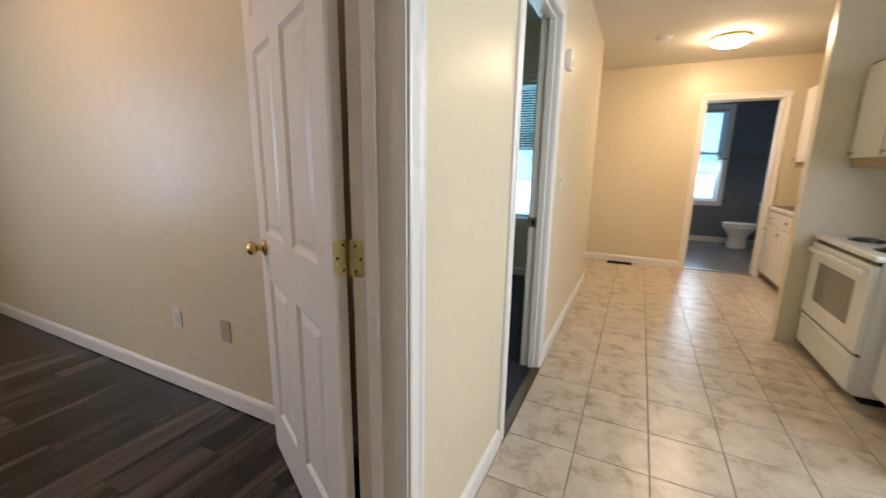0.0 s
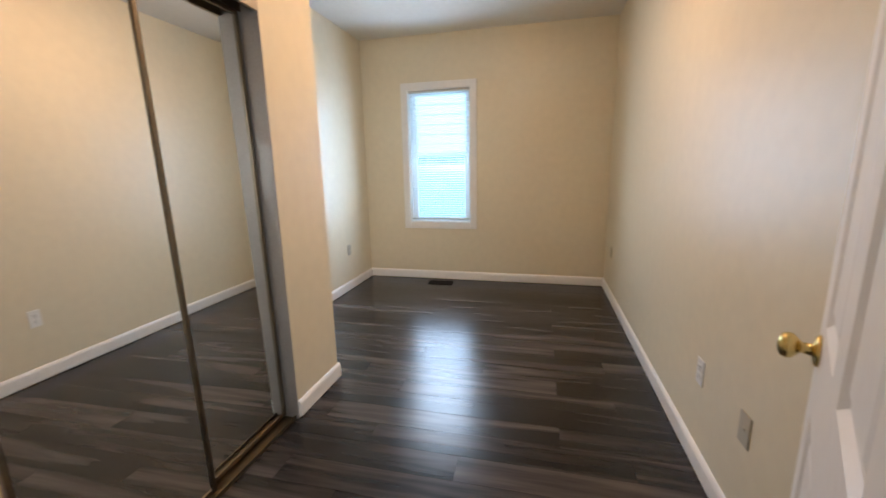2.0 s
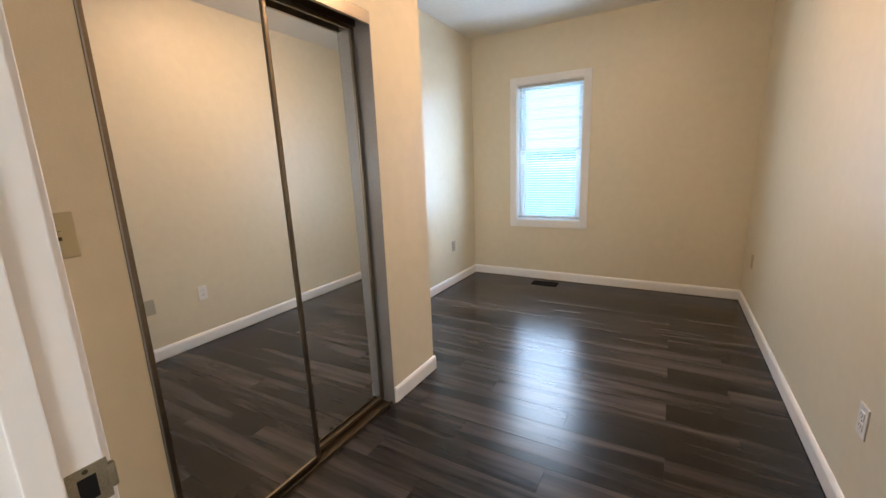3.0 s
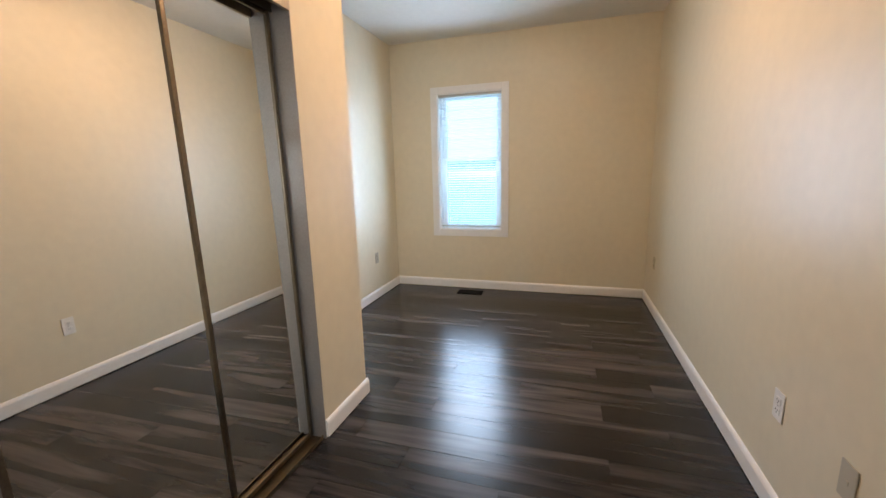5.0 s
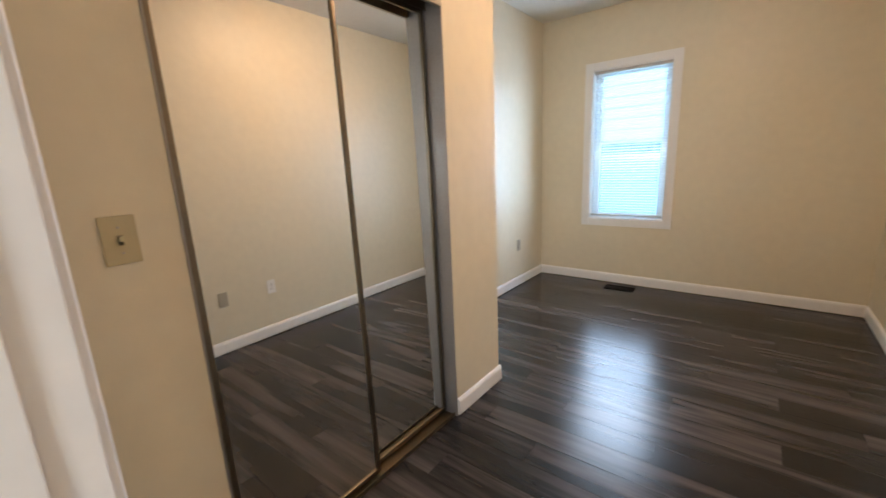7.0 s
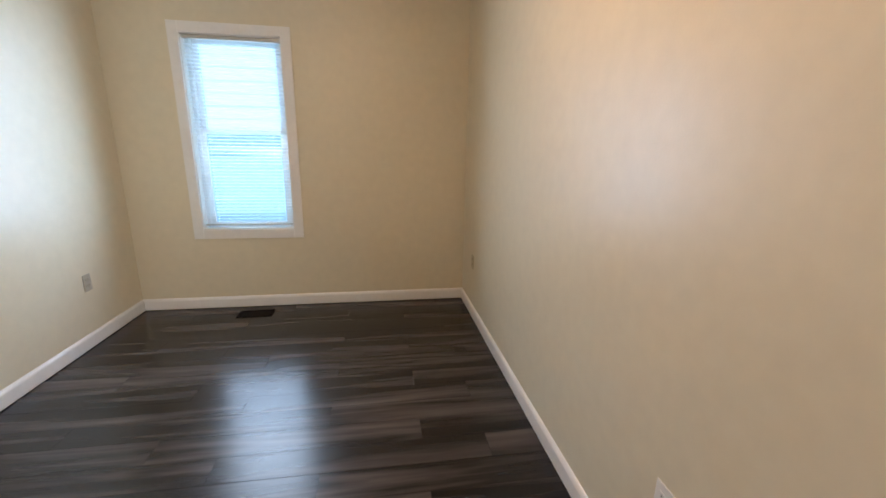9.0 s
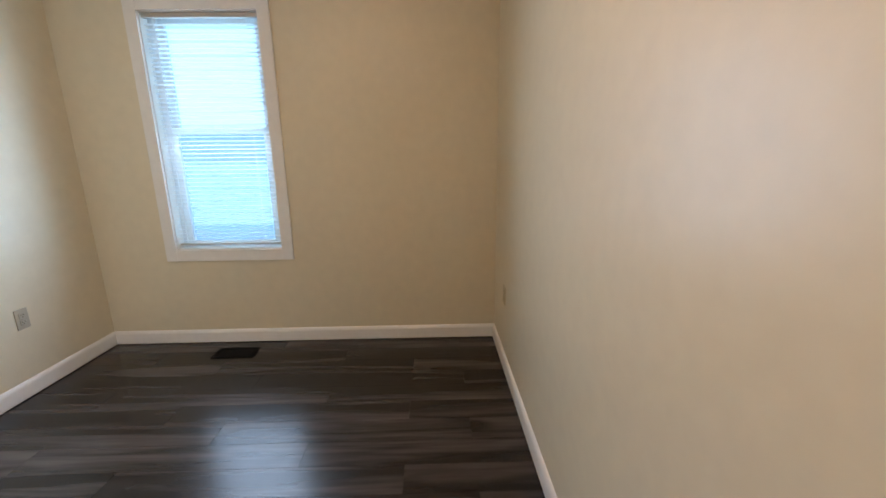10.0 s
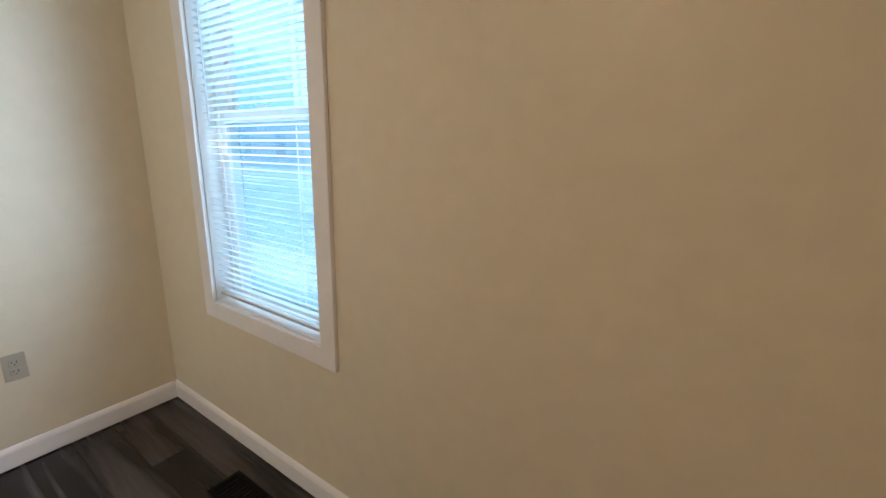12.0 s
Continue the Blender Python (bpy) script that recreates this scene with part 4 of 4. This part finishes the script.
# ---- outdoors ----
GZ = -0.60
structure("ground", boxed(-300, 300, -300, 300, GZ - 0.3, GZ), GRASS, "green lawn reaching the horizon", "ground")
structure("pavement", boxed(-30, 20, 2.6, 3.9, GZ, GZ + 0.03), CONCRETE, "pale concrete pavement beside the house", "pavement")


def house(name_label, x0, x1, y0, y1, eave, ridge, siding, along_x=True, step=0.2, openings=(), base=0.8):
    h = thing("house", Matrix.Translation(((x0 + x1) / 2, (y0 + y1) / 2, GZ)), name_label, "house")
    w, d = (x1 - x0) / 2, (y1 - y0) / 2
    bm = boxed(-w, w, -d, d, base, eave)
    k = base
    while k < eave - 0.01:
        for s in (-1, 1):
            sweep(bm, [(0, 0), (0.010, 0), (0.002, step), (0, step)], (-w, s * d, k), (w, s * d, k), (0, s, 0))
            sweep(bm, [(0, 0), (0.010, 0), (0.002, step), (0, step)], (s * w, -d, k), (s * w, d, k), (s, 0, 0))
        k += step
    part("wall", bm, siding, h)
    part("foundation", boxed(-w + 0.03, w - 0.03, -d + 0.03, d - 0.03, 0, base - 0.3), CONCRETE, h)
    part("brick_band", boxed(-w + 0.02, w - 0.02, -d + 0.02, d - 0.02, base - 0.3, base), BRICKRED, h, "red-brown brick band")
    bm = bmesh.new()
    o = 0.35
    if along_x:
        pts = [(-w - o, -d - o, eave - 0.1), (-w - o, d + o, eave - 0.1), (-w - o, 0, ridge)]
        off = Vector((2 * (w + o), 0, 0))
    else:
        pts = [(-w - o, -d - o, eave - 0.1), (w + o, -d - o, eave - 0.1), (0, -d - o, ridge)]
        off = Vector((0, 2 * (d + o), 0))
    a = [bm.verts.new(p) for p in pts]
    b = [bm.verts.new(Vector(p) + off) for p in pts]
    bm.faces.new(a)
    bm.faces.new(b)
    for i in range(3):
        bm.faces.new((a[i], a[(i + 1) % 3], b[(i + 1) % 3], b[i]))
    bmesh.ops.recalc_face_normals(bm, faces=bm.faces[:])
    part("roof", bm, ROOFING, h)
    for sx in (-w, w):
        for sy in (-d, d):
            part("corner_board", boxed(sx - 0.06, sx + 0.06, sy - 0.06, sy + 0.06, base, eave), TRIM, h)
    for x, z, ww, hh in openings:
        wd = part("window", boxed(x - ww / 2, x + ww / 2, -d - 0.05, -d + 0.01, z - hh / 2, z + hh / 2), TRIM, h)
        part("pane", boxed(x - ww / 2 + 0.07, x + ww / 2 - 0.07, -d - 0.056, -d - 0.04, z - hh / 2 + 0.07, z + hh / 2 - 0.07), BLACK, wd)
    return h


house("white clapboard neighbouring house with a grey roof", -6.8, 6.0, 4.0, 11.0, 5.6, 8.0, SIDING)
house("pale blue gabled house across the yard", -25.0, -17.5, 12.5, 21.0, 4.6, 7.2, SIDING_BLUE, along_x=False, openings=((-1.6, 2.2, 1.0, 1.4), (1.6, 2.2, 1.0, 1.4)))


def tree(m, height, spread, seed):
    rng = random.Random(seed)
    t = thing("tree", m, "leafy green tree in the yard", "tree", "yard trees")
    bm = bmesh.new()
    lathe(bm, [(0.22, 0), (0.16, height * 0.15), (0.12, height * 0.4), (0.05, height * 0.75), (0, height * 0.85)], 10)
    for k in range(9):
        a, z0 = rng.uniform(0, 6.28), height * rng.uniform(0.3, 0.65)
        tilt = Matrix.Translation((0, 0, z0)) @ Matrix.Rotation(a, 4, "Z") @ Matrix.Rotation(radians(rng.uniform(35, 65)), 4, "Y")
        lathe(bm, [(0.06, 0), (0.04, spread * 0.4), (0.0, spread * 0.8)], 6, tilt)
    part("trunk", bm, BARK, t)
    vs, fs = [], []
    clumps = []
    for k in range(46):
        a, r = rng.uniform(0, 6.28), spread * math.sqrt(rng.uniform(0, 1))
        z = height * rng.uniform(0.38, 1.0)
        r *= math.sqrt(max(0.05, 1 - ((z / height - 0.62) / 0.42) ** 2))
        clumps.append((r * math.cos(a), r * math.sin(a), z, rng.uniform(0.35, 0.75)))
    for cx, cy, cz, cr in clumps:
        for k in range(110):
            d = Vector((rng.gauss(0, 1), rng.gauss(0, 1), rng.gauss(0, 0.8)))
            p = Vector((cx, cy, cz)) + d * cr * 0.5
            u = Vector((rng.uniform(-1, 1), rng.uniform(-1, 1), rng.uniform(-1, 1))).normalized()
            v = u.orthogonal().normalized()
            s = rng.uniform(0.06, 0.13)
            i = len(vs)
            vs += [p - u * s, p + v * s * 0.5, p + u * s, p - v * s * 0.5]
            fs.append((i, i + 1, i + 2, i + 3))
    me = bpy.data.meshes.new("crown")
    me.from_pydata([tuple(v) for v in vs], [], fs)
    me.materials.append(LEAF)
    o = new("crown", me)
    o.parent = t
    return t


tree(Matrix.Translation((-21.0, 9.6, GZ)), 6.5, 2.4, 3)
tree(Matrix.Translation((15.0, -1.4, GZ)), 6.5, 2.6, 5)
tree(Matrix.Translation((18.0, -0.2, GZ)), 7.0, 2.8, 8)

# ---- floors, piece by piece ----
floor_bedroom = structure("floor_bedroom", boxed(XL, 0.0, YK + 0.03, 0.0, -0.10, 0.0), SUBFLOOR, "dark grey-brown vinyl plank floor", "floor")
PW, PL = 0.152, 1.22
plank_meshes = {}


def plank_mesh(length):
    key = round(length, 3)
    if key not in plank_meshes:
        bm = boxed(-length / 2 + 0.0006, length / 2 - 0.0006, -PW / 2 + 0.0006, PW / 2 - 0.0006, -0.001, 0.004)
        top = [e for e in bm.edges if all(v.co.z > 0 for v in e.verts)]
        bmesh.ops.bevel(bm, geom=top, offset=0.0006, segments=1, affect="EDGES")
        me = bpy.data.meshes.new("plank")
        bm.to_mesh(me)
        bm.free()
        me.materials.append(PLANK)
        plank_meshes[key] = me
    return plank_meshes[key]


offsets = (0.0, 0.61, 0.305, 0.915, 0.15, 0.76, 0.46, 1.07)
lay = random.Random(21)            # boards never lie quite flat
row, y = 0, -PW / 2 - 0.003
while y > YK - 0.05 + PW:
    x = XL + 0.004 - offsets[(row * 5 + row // 3) % 8]
    while x < -0.005:
        a, b = max(x, XL + 0.004), min(x + PL, -0.004)
        if b - a > 0.05:
            o = new("plank", plank_mesh(b - a))
            o.parent = floor_bedroom
            o.location = ((a + b) / 2, y, 0)
            o.rotation_euler = (lay.uniform(-0.003, 0.003), lay.uniform(-0.0006, 0.0006), 0)
        x += PL
    y -= PW
    row += 1

floor_kitchen = structure("floor_kitchen", boxed(KX0, KX1 + 0.06, KY0, AY, -0.10, -0.001), GROUT, "beige stone-look vinyl tile kitchen floor", "floor")
TS = 0.305
tiles = {}


def tile_mesh(w, d):
    key = (round(w, 3), round(d, 3))
    if key not in tiles:
        bm = boxed(-w / 2 + 0.0018, w / 2 - 0.0018, -d / 2 + 0.0018, d / 2 - 0.0018, -0.002, 0.002)
        top = [e for e in bm.edges if all(v.co.z > 0 for v in e.verts)]
        bmesh.ops.bevel(bm, geom=top, offset=0.0015, segments=1, affect="EDGES")
        me = bpy.data.meshes.new("tile")
        bm.to_mesh(me)
        bm.free()
        me.materials.append(TILE)
        tiles[key] = me
    return tiles[key]


i0, i1 = math.floor((KX0 - 0.77) / TS), math.ceil((KX1 + 0.06 - 0.77) / TS)
k0, k1 = math.floor((KY0 + 5.017) / TS), math.ceil((AY + 5.017) / TS)
for i in range(i0, i1):
    for k in range(k0, k1):
        xa, xb = max(0.77 + i * TS, KX0), min(0.77 + (i + 1) * TS, KX1)
        limit = AY if xa >= AX - 0.2 else YK + 0.001
        ya, yb = max(-5.017 + k * TS, KY0), min(-5.017 + (k + 1) * TS, limit)
        if xb - xa > 0.02 and yb - ya > 0.02:
            o = new("tile", tile_mesh(xb - xa, yb - ya))
            o.parent = floor_kitchen
            o.location = ((xa + xb) / 2, (ya + yb) / 2, 0)
